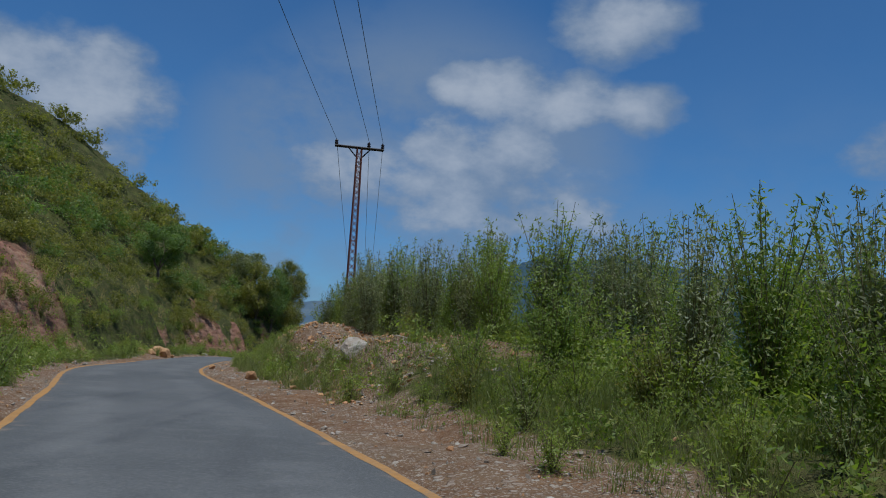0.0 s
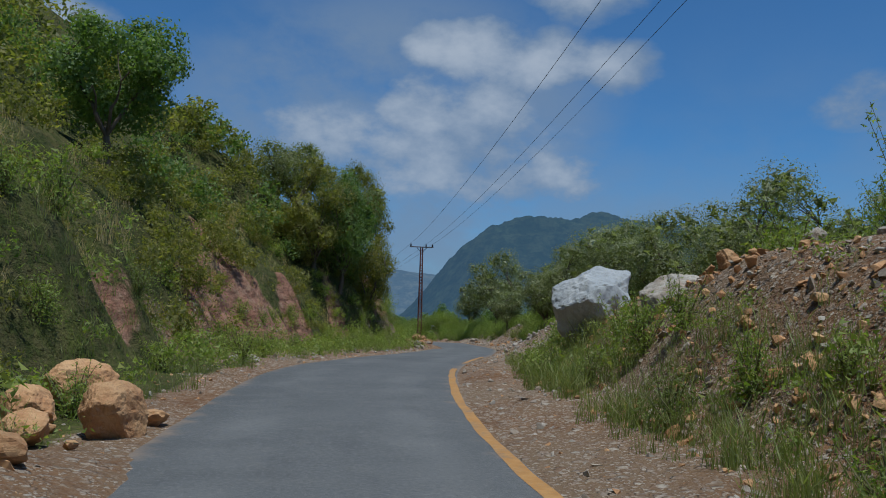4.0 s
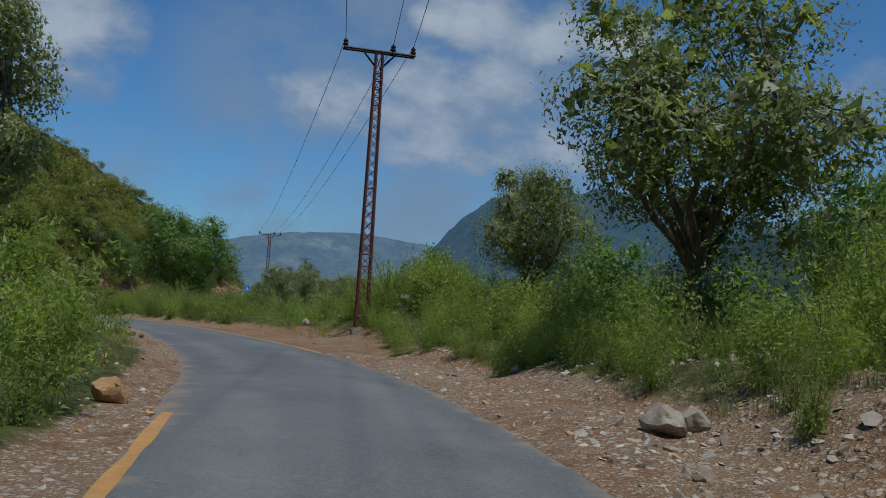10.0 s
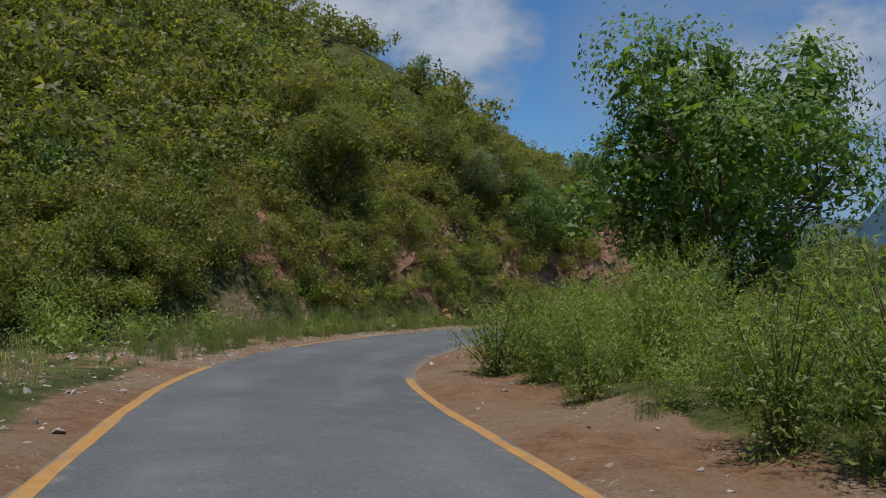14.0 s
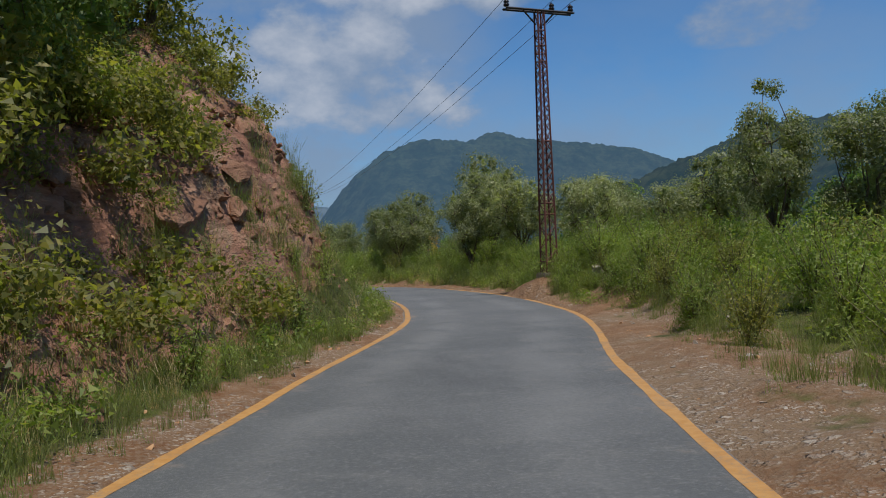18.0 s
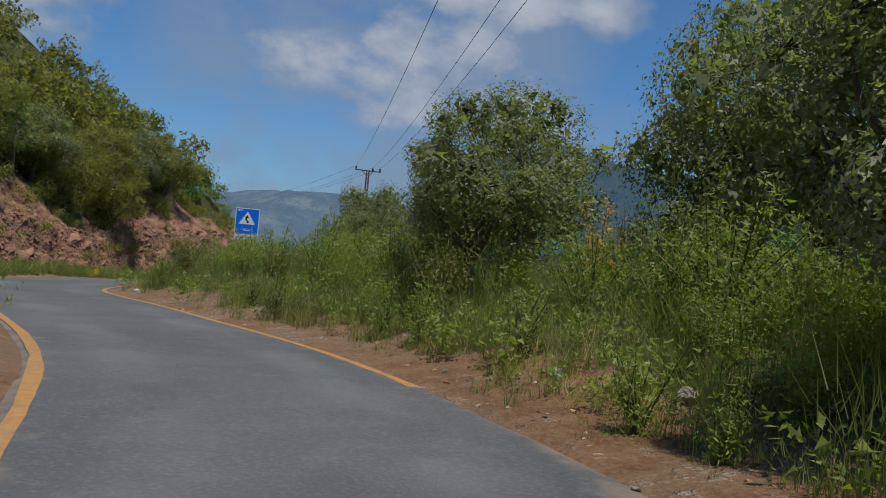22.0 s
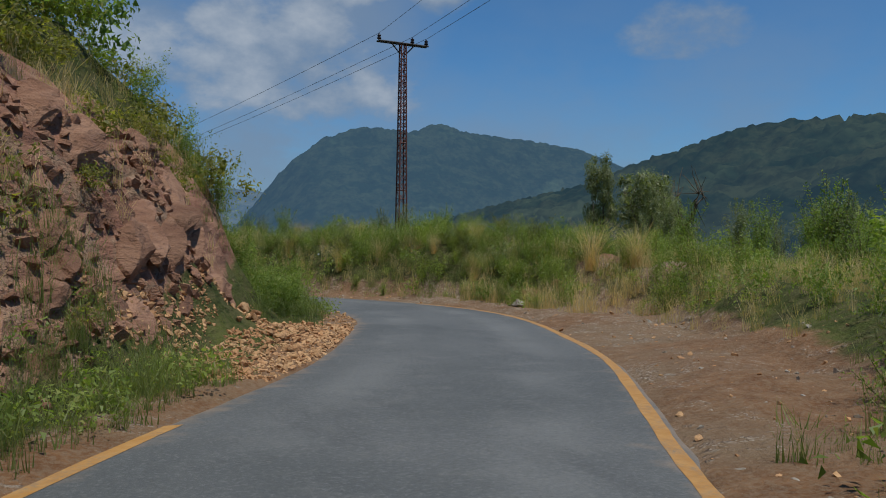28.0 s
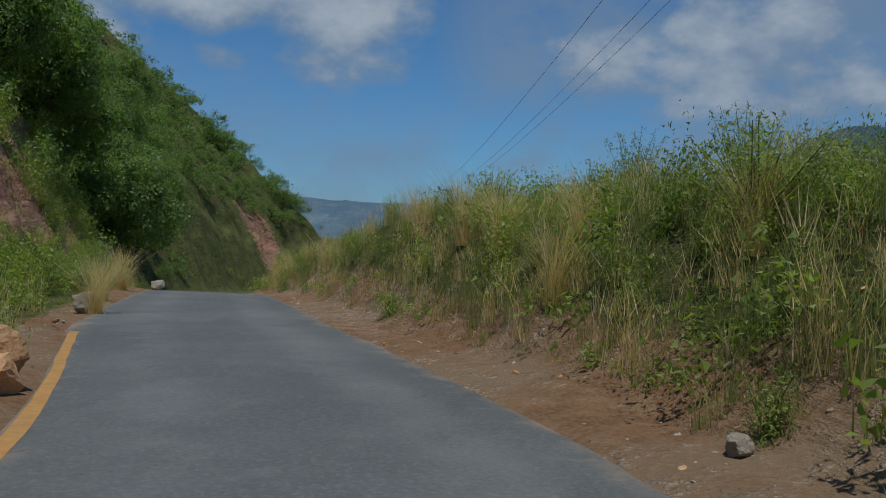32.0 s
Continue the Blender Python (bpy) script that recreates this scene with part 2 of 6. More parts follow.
def ground_cover():
    """Soil, gravel, turf and bare cut, told apart by the sheet's own mask."""
    m, n, bsdf = surface("ground_cover", 0.95, spec=0.15)
    p = place(n)
    mask = n.add("ShaderNodeAttribute", {"attribute_name": "cover"})
    rgb = n.add("ShaderNodeSeparateColor", {}, i0=mask.outputs["Color"])
    big, mid, fine = n.noise(0.3, p, 4.0), n.noise(2.6, p, 6.0, 0.65), n.noise(17.0, p, 6.0, 0.8)
    strata = n.noise(1.1, place(n, (0.7, 0.7, 3.0)), 7.0, 0.7)
    soil = n.mix(n.step(mid, 0.35, 0.65), (0.165, 0.075, 0.033), (0.26, 0.135, 0.064))
    soil = n.mix(n.step(big, 0.4, 0.65), soil, (0.235, 0.155, 0.09))
    grit = n.mix(n.math("MULTIPLY", n.step(fine, 0.42, 0.62), 0.7), soil, (0.265, 0.185, 0.118))
    bent = n.add("ShaderNodeVectorMath", {"operation": "MULTIPLY_ADD"}, i0=n.add("ShaderNodeTexNoise", {}, Vector=p, Scale=19.0, Detail=3.0).outputs["Color"], i1=(0.06, 0.06, 0.06), i2=p).outputs[0]
    stony = 0.0
    for size, part_of in ((8.0, 0.62), (17.0, 0.45), (34.0, 0.4)):
        chips = n.add("ShaderNodeTexVoronoi", {}, Vector=bent, Scale=size, Randomness=1.0)
        pick = n.add("ShaderNodeSeparateColor", {}, i0=chips.outputs["Color"])
        tone = pick.outputs[1]
        chip = n.math("MULTIPLY", n.step(pick.outputs[0], part_of, part_of + 0.06), n.step(chips.outputs["Distance"], 0.52, 0.36))
        chip = n.math("MULTIPLY", chip, n.step(n.math("ADD", n.math("ADD", mid, n.math("MULTIPLY", big, 0.5)), n.math("MULTIPLY", rgb.outputs[2], 0.35)), 0.86, 1.06))
        grit = n.mix(chip, grit, n.mix(tone, (0.24, 0.14, 0.08), (0.50, 0.42, 0.33)))
        stony = n.math("MAXIMUM", stony, n.math("MULTIPLY", chip, 3.0 / size))
    stony = n.math("MULTIPLY", stony, 3.5)
    bushy = n.add("ShaderNodeTexVoronoi", {}, Vector=p, Scale=0.75, Randomness=1.0).outputs["Distance"]
    leafage = n.math("ADD", n.math("MULTIPLY", n.step(bushy, 0.75, 0.1), 0.55), n.math("MULTIPLY", n.step(fine, 0.4, 0.7), 0.45))
    turf = n.mix(leafage, (0.038, 0.05, 0.012), (0.14, 0.15, 0.036))
    turf = n.mix(n.math("MULTIPLY", n.step(mid, 0.55, 0.7), 0.5), turf, (0.17, 0.15, 0.06))
    turf = n.mix(n.math("MULTIPLY", n.step(n.noise(3.4, p, 6.0, 0.75), 0.42, 0.6), 0.5), turf, (0.15, 0.12, 0.055))
    rock = n.mix(n.step(strata, 0.36, 0.62), (0.14, 0.06, 0.042), (0.42, 0.21, 0.13))
    rock = n.mix(n.step(n.math("ADD", mid, n.math("MULTIPLY", big, 0.6)), 0.78, 0.98), rock, (0.34, 0.24, 0.15))
    rock = n.mix(n.math("MULTIPLY", n.step(fine, 0.55, 0.75), 0.35), rock, (0.38, 0.29, 0.2))
    slabs = n.add("ShaderNodeTexVoronoi", {}, Vector=n.add("ShaderNodeVectorMath", {"operation": "MULTIPLY_ADD"}, i0=n.add("ShaderNodeTexNoise", {}, Vector=p, Scale=1.7, Detail=5.0).outputs["Color"], i1=(0.5, 0.5, 0.5),
                  i2=n.add("ShaderNodeMapping", {}, Vector=p, Rotation=(0.95, 0.45, 0.3), Scale=(1.3, 1.1, 3.4)).outputs[0]).outputs[0], Scale=1.0, Randomness=1.0)
    block = n.add("ShaderNodeSeparateColor", {}, i0=slabs.outputs["Color"]).outputs[1]
    rock = n.mix(0.35, rock, n.mix(block, (0.24, 0.105, 0.07), (0.62, 0.35, 0.23)))
    rock = n.mix(n.math("MULTIPLY", n.step(slabs.outputs["Distance"], 0.6, 0.85), 0.4), rock, (0.06, 0.035, 0.025))
    relief = n.math("MULTIPLY", n.math("MULTIPLY", n.math("ADD", block, n.math("MULTIPLY", slabs.outputs["Distance"], -0.8)), 1.2), rgb.outputs[1])
    jig = n.math("MULTIPLY", n.math("SUBTRACT", mid, 0.5), 0.9)
    col = n.mix(n.step(n.math("ADD", rgb.outputs[0], jig), 0.35, 0.65), turf, grit)
    col = n.mix(n.step(n.math("ADD", rgb.outputs[1], jig), 0.35, 0.6), col, rock)
    put(n, bsdf, col, n.math("ADD", n.math("MULTIPLY_ADD", strata, 1.4, relief), n.math("ADD", mid, n.math("ADD", n.math("MULTIPLY", fine, 0.25), n.math("MULTIPLY", stony, 0.35)))), 0.9, 0.12)
    return m


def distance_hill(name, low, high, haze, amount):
    """Far wooded slopes; the haze before them is put in as blue emission of the slope itself."""
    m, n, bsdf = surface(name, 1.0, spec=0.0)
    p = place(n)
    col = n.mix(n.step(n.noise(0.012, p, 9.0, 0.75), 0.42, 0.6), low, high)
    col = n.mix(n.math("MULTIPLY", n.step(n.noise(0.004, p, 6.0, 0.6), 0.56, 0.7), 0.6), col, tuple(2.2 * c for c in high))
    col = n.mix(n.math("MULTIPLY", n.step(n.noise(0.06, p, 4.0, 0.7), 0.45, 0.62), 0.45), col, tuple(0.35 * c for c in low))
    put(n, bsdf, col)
    # painted haze: the surface glows blue, no air is built
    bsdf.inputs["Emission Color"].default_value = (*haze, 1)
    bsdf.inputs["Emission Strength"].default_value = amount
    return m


def plain(name, colour, rough=0.6, metal=0.0, grime=0.25, scale=6.0):
    m, n, bsdf = surface(name, rough, metal)
    p = place(n, local=True)
    col = n.mix(n.math("MULTIPLY", n.step(n.noise(scale, p, 6.0, 0.7), 0.5, 0.75), grime), colour, tuple(0.45 * c + 0.03 for c in colour))
    put(n, bsdf, col, n.noise(scale * 8, p), 0.1, 0.003)
    return m


ASPHALT, PAINT, COVER = asphalt(), line_paint(), ground_cover()
LEAF_SCRUB = leafy("scrub_leaves", (0.068, 0.086, 0.024), (0.22, 0.228, 0.062), (0.42, 0.35, 0.09), 0.45)
LEAF_WEED = leafy("weed_leaves", (0.08, 0.135, 0.024), (0.265, 0.34, 0.08), (0.32, 0.31, 0.09), 0.42)
LEAF_OLIVE = leafy("grey_green_leaves", (0.075, 0.10, 0.04), (0.23, 0.26, 0.135), (0.42, 0.42, 0.27), 0.36)
LEAF_DARK = leafy("dark_green_leaves", (0.055, 0.10, 0.028), (0.165, 0.25, 0.07), (0.25, 0.30, 0.10), 0.4)
LEAF_LIME = leafy("fresh_green_leaves", (0.085, 0.135, 0.022), (0.27, 0.34, 0.065), (0.38, 0.36, 0.09), 0.42)
GRASS = leafy("green_grass", (0.085, 0.12, 0.03), (0.21, 0.26, 0.085), (0.34, 0.33, 0.14), 0.38, 0.5)
STRAW = leafy("dry_grass", (0.36, 0.285, 0.14), (0.60, 0.50, 0.29), (0.66, 0.57, 0.36), 0.35, 0.6)
LEAF_PALE = leafy("blossoming_leaves", (0.10, 0.125, 0.05), (0.30, 0.33, 0.17), (0.62, 0.60, 0.44), 0.36)
LEAF_PINE = leafy("pine_needles", (0.06, 0.10, 0.02), (0.17, 0.26, 0.055), (0.24, 0.3, 0.08), 0.3)
LEAF_GOLD = leafy("golden_leaves", (0.42, 0.26, 0.05), (0.58, 0.42, 0.10), (0.62, 0.48, 0.16), 0.35)
LEAF_RUSSET = leafy("withered_leaves", (0.17, 0.09, 0.045), (0.32, 0.18, 0.09), (0.40, 0.28, 0.13), 0.3)
FLOWER = leafy("yellow_flowers", (0.55, 0.38, 0.02), (0.75, 0.58, 0.04), (0.7, 0.6, 0.1), 0.2, 0.6)
STEM = mottled("green_brown_stems", (0.15, 0.14, 0.06), (0.2, 0.19, 0.085), (0.1, 0.08, 0.045), 5.0, local=True)
BARK = mottled("bark", (0.10, 0.075, 0.05), (0.17, 0.13, 0.095), (0.05, 0.038, 0.028), 5.0, local=True, squash=(1, 1, 0.25))
STONE = mottled("pale_stone", (0.40, 0.36, 0.30), (0.30, 0.235, 0.175), (0.52, 0.48, 0.42), 1.8, local=True, vary=0.28)
RED_STONE = mottled("red_stone", (0.44, 0.23, 0.105), (0.54, 0.33, 0.165), (0.30, 0.15, 0.08), 1.6, local=True, vary=0.22, dist=0.06)
GREY_STONE = mottled("grey_limestone", (0.36, 0.37, 0.37), (0.46, 0.46, 0.45), (0.24, 0.24, 0.235), 1.2, local=True, vary=0.08, dist=0.06)
DARK_STONE = mottled("dark_stone", (0.06, 0.055, 0.055), (0.09, 0.08, 0.075), (0.035, 0.03, 0.03), 2.0, local=True)
RUST = mottled("rusty_steel", (0.16, 0.055, 0.04), (0.22, 0.09, 0.07), (0.07, 0.035, 0.03), 3.0, 0.7, 0.2, 0.004, 0.2, True)
DARK_STEEL = plain("dark_steel", (0.06, 0.055, 0.055), 0.55, 0.6)
PORCELAIN = plain("brown_porcelain", (0.035, 0.022, 0.018), 0.2)
WIRE = plain("aluminium_wire", (0.10, 0.10, 0.10), 0.5, 0.7)
CUT_ROCK = mottled("cut_rock", (0.25, 0.125, 0.075), (0.38, 0.21, 0.13), (0.10, 0.055, 0.04), 1.3, 0.92, 0.9, 0.08, vary=0.25, squash=(1, 1, 2.5))


# ---- the lie of the land: the road's middle every 10 m of y, its level and half width ----
ROAD_Y = np.arange(-40.0, 411.0, 10.0)
ROAD_X = [6.9, 5.38, 3.76, 2.15, 0.53, -1.4, -3.51, -5.74, -6.58, -6.24, -4.97, -2.41, 0.95, 3.75, 5.32, 5.78, 5.3, 3.45, -0.09, -4.89, -10.03,
          -11.75, -10.1, -6.2, -1.8, -0.1, -1.01, -4.45, -7.89, -7.25, -4.1, 1.2, 3.95, 0.4, -4.95, -9.68, -14.7, -19.4, -22.8, -25.2, -26.8,
          -27.5, -27.2, -26.0, -24.0, -21.5]
ROAD_Z = [-1.71, -1.64, -1.56, -1.48, -1.4, -1.32, -1.24, -1.16, -1.19, -1.09, -1.05, -1.29, -1.52, -1.7, -1.87, -2.01, -2.34, -2.65, -2.88, -3.2,
          -3.69, -4.12, -4.46, -4.78, -4.93, -4.95, -5.03, -5.34, -5.74, -6.08, -6.53, -6.87, -7.14, -7.33, -7.55, -7.85, -8.6, -9.45, -10.3, -11.1,
          -11.8, -12.4, -12.9, -13.3, -13.6, -13.9]
ROAD_W = [2.2, 2.22, 2.24, 2.26, 2.27, 2.29, 2.28, 2.25, 2.01, 1.77, 2.01, 2.14, 1.99, 1.83, 1.71, 1.9, 2.05, 2.06, 1.86, 2.02, 1.95, 2.08, 2.21,
          2.23, 2.24, 2.1, 1.99, 2.1, 2.2, 2.2, 2.26, 2.23, 2.12, 2.06, 2.25, 1.98, 1.86, 1.88, 1.9, 1.9, 1.9, 1.9, 1.9, 1.9, 1.9, 1.9]


def smooth_knots(values):
    """Hermite interpolation over ROAD_Y, straight beyond its ends."""
    values = np.array(values, float)
    slope = np.gradient(values, ROAD_Y)

    def at(y):
        y = np.asarray(y, float)
        i = np.clip(((y + 40) // 10).astype(int), 0, len(values) - 2)
        u = np.clip((y - ROAD_Y[i]) / 10, 0, 1)
        v = ((2 * u**3 - 3 * u**2 + 1) * values[i] + (u**3 - 2 * u**2 + u) * 10 * slope[i]
             + (3 * u**2 - 2 * u**3) * values[i + 1] + (u**3 - u**2) * 10 * slope[i + 1])
        return v
    return at


road_x, road_z0, road_w = smooth_knots(ROAD_X), smooth_knots(ROAD_Z), smooth_knots(ROAD_W)


def road_z(y):
    y = np.asarray(y, float)
    return road_z0(y) - np.clip(y - 410, 0, 900) * 0.025 + np.clip(-40 - y, 0, 200) * 0.01


def lean(y):
    """Cosine of the road's heading, to turn an x offset into a distance square to it."""
    return 1 / np.sqrt(1 + ((road_x(np.asarray(y, float) + 2) - road_x(np.asarray(y, float) - 2)) / 4) ** 2)


def knots(y, pairs):
    a = np.array(pairs, float)
    return np.interp(y, a[:, 0], a[:, 1])


def ease(v):
    v = np.clip(v, 0, 1)
    return v * v * (3 - 2 * v)


def speck(ix, iy, seed):
    h = np.sin(ix * 127.1 + iy * 311.7 + seed * 74.7) * 43758.5453
    return h - np.floor(h)


def value_noise(x, y, seed=0):
    x, y = np.asarray(x, float), np.asarray(y, float)
    ix, iy = np.floor(x), np.floor(y)
    u, v = x - ix, y - iy
    u, v = u * u * (3 - 2 * u), v * v * (3 - 2 * v)
    a, b = speck(ix, iy, seed), speck(ix + 1, iy, seed)
    c, d = speck(ix, iy + 1, seed), speck(ix + 1, iy + 1, seed)
    return (a + (b - a) * u) * (1 - v) + (c + (d - c) * u) * v - 0.5


def rough(x, y, size, octaves=4, seed=0):
    total, amp = 0, 1.0
    for k in range(octaves):
        total = total + amp * value_noise(x / size * 2**k, y / size * 2**k, seed + k)
        amp *= 0.5
    return total


# distance from the road's edge to the foot of the hillside, and the height of the cut above it
FOOT = [(-90, 2), (0, 2.2), (30, 2.4), (60, 2.0), (72, 3.2), (80, 3.8), (89, 2.8), (95, 2.6), (104, 9), (125, 11), (146, 9), (158, 5), (170, 2.4), (180, 1.4), (200, 1.3),
        (206, 2), (214, 11), (228, 14), (238, 6), (246, 2.6), (256, 1.6), (266, 1.2), (270, 1.9), (277, 2.6), (283, 5.5), (290, 11), (298, 8), (306, 3.0), (314, 1.6),
        (342, 3.0), (400, 5.0), (425, 40), (500, 160), (900, 500), (4000, 900)]
CUT = [(-90, 2.5), (20, 2.5), (45, 3.5), (80, 3.5), (96, 2.5), (110, 0.6), (150, 0.8), (165, 2), (180, 4.2), (202, 4.6), (210, 1), (236, 1), (248, 2.6),
       (262, 3.6), (270, 3.4), (277, 3.0), (286, 1), (300, 2), (314, 9), (330, 12), (395, 9), (420, 0), (4000, 0)]
STEEP = [(-90, 0.93), (40, 0.93), (60, 0.88), (96, 0.8), (110, 0.62), (150, 0.66), (180, 0.78), (206, 0.75), (220, 0.6), (240, 0.7), (250, 0.9), (276, 0.95), (286, 0.7), (296, 0.6), (320, 1.0),
         (395, 1.0), (440, 0.3), (4000, 0.12)]
# height at which the slope above the cut flattens out
CREST = [(-90, 420), (66, 420), (110, 72), (240, 66), (296, 70), (318, 150), (400, 150), (440, 85), (4000, 85)]
VERGE = [(-90, 1.6), (20, 1.6), (45, 1.6), (62, 1.6), (72, 1.3), (88, 1.3), (100, 1.5), (118, 1.5), (130, 1.7), (135, 2.8), (142, 2.6), (150, 1.2), (165, 1.0), (174, 2.4), (187, 2.3),
         (193, 1.2), (198, 1.0), (204, 0.9), (216, 1.0), (226, 0.7), (232, 0.5), (240, 0.4), (247, 0.9), (255, 2.2), (268, 2.0), (275, 2.8), (281, 2.5), (284.5, 1.3), (288, 0.9), (292, 0.8), (310, 0.8), (4000, 1)]
BANK = [(-90, 0.5), (11, 0.5), (16, 0.7), (21, 1.3), (28, 1.7), (34, 1.9), (52, 2.3), (58, 1.4), (66, 0.7), (76, 1.0), (82, 1.2), (104, 1.2), (118, 0.7), (126, 0.5), (136, 0.9), (145, 0.4), (175, 0.2),
        (186, 0.25), (195, 0.6), (204, 1.0), (212, 0.9), (240, 0.5), (262, 0.7), (272, 1.0), (282, 1.7), (296, 1.9), (312, 1.8), (340, 1.4), (420, 0), (4000, 0)]
FALL = [(-90, 3), (60, 3), (110, 3.5), (140, 4), (180, 3), (230, 2.2), (262, 1.2), (280, 0.2), (310, 0.6), (345, 3), (420, 14), (900, 20), (4000, 20)]


# rubble tipped beside the road: x, y, height, radius
TIPS = [(10.8, 287.0, 0.4, 1.3), (10.4, 279.4, 0.45, 1.2), (10.8, 276.4, 0.4, 1.1), (7.6, 296.0, 0.4, 1.2), (2.75, 205.8, 0.65, 1.4), (-3.0, 272.2, 0.8, 1.3), (-1.4, 278.8, 0.5, 1.2), (0.9, 89.8, 0.4, 1.2), (5.0, 79.6, 0.7, 1.5), (-5.6, 297.8, 0.3, 0.9), (0.2, 119.0, 1.2, 1.6), (0.4, 31.5, 0.7, 2.2), (-9.6, 48.2, 0.3, 1.3), (9.9, 103.0, 0.5, 1.6), (9.6, 132.6, 0.7, 1.8), (10.8, 134.2, 0.6, 1.8)]


def ground(x, y):
    """Height of the land at x, y."""
    x, y = np.asarray(x, float), np.asarray(y, float)
    c, w, zr = lean(y), road_w(y), road_z(y)
    u = (x - road_x(y)) * c
    left, right = -u - w, u - w
    fine = rough(x, y, 1.3, 3, 5)
    broad = rough(x, y, 9.0, 4, 11)
    foot = knots(y, FOOT) + 1.2 * rough(y, 0 * y, 7.0, 3, 3)
    q = left - np.maximum(foot, 0.7)
    cut = knots(y, CUT) * (1 + 0.7 * rough(y, x * 0 + 3, 8.0, 3, 21))
    face = np.minimum(np.clip(q, 0, 1e9) * 2.1, cut)
    up = np.clip(q - cut / 2.1, 0, 1e9)
    steep = knots(y, STEEP)
    top = knots(y, CREST)
    hill = top * (1 - np.exp(-up * steep / top))
    zl = 0.10 * ease(left / 1.5) + face + hill + ease(q / 2) * (0.55 * fine + np.minimum(0.5 + 0.05 * up, 3.5) * broad) + 0.12 * fine * ease(left / 0.6)
    zl = zl - 1.5 * np.abs(rough(x, y, 1.7, 3, 8)) * ease(q / 0.8) * ease(cut - 1.0) * (1 - ease((q - cut / 2.1) / 1.5))
    verge, bank = knots(y, VERGE), knots(y, BANK)
    p = right - verge
    zz = 0.08 * ease(right / 1.0) + bank * ease(p / 2.2) * (1 + 0.55 * broad) - (knots(y, FALL) + bank) * ease((p - 4.5) / 20)
    zz = zz + 0.22 * fine * ease(right / 1.4) + 0.5 * broad * ease((p - 3) / 8)
    zz = zz - 10 * ease((right - 40) / 150)
    z = zr + np.where(u < 0, zl, zz)
    inside = np.minimum(-left, -right)
    for tx, ty, th, tr in TIPS:
        z = z + np.where(inside < -0.1, th * np.exp(-((x - tx) ** 2 + (y - ty) ** 2) / tr**2), 0)
    return z - np.where(inside > -0.05, 0.05, 0.0) - np.where(inside > 0.25, 0.05, 0.0)


def gz(x, y):
    return float(ground(np.array([x]), np.array([y]))[0])


def beside(y, d):
    """A spot d metres right of the road's right edge (negative: left of the left edge)."""
    c = float(lean(y))
    w = float(road_w(y))
    return float(road_x(y)) + ((d + w) if d > 0 else (d - w)) / c, y


def sheet(name, verts, faces, mats, smooth=True):
    me = bpy.data.meshes.new(name)
    verts, faces = np.asarray(verts, np.float32), np.asarray(faces, np.int32)
    k = faces.shape[1]
    me.vertices.add(len(verts))
    me.vertices.foreach_set("co", verts.ravel())
    me.loops.add(faces.size)
    me.loops.foreach_set("vertex_index", faces.ravel())
    me.polygons.add(len(faces))
    me.polygons.foreach_set("loop_start", np.arange(0, faces.size, k, dtype=np.int32))
    me.polygons.foreach_set("use_smooth", np.full(len(faces), smooth, dtype=bool))
    me.update(calc_edges=True)
    for m in mats if isinstance(mats, (list, tuple)) else (mats,):
        me.materials.append(m)
    return me


def grid_faces(rows, cols):
    i = np.arange((rows - 1) * (cols - 1))
    a = i // (cols - 1) * cols + i % (cols - 1)
    return np.stack([a, a + 1, a + cols + 1, a + cols], 1)


def scar(y, q):
    """The strip of bare red earth that slid down the first slope."""
    return np.exp(-(((y - 43 + 1.3 * q) / (1.5 + 0.15 * q)) ** 2)) * ease((q + 0.4) / 0.6) * (1 - ease((q - 4.5) / 2))


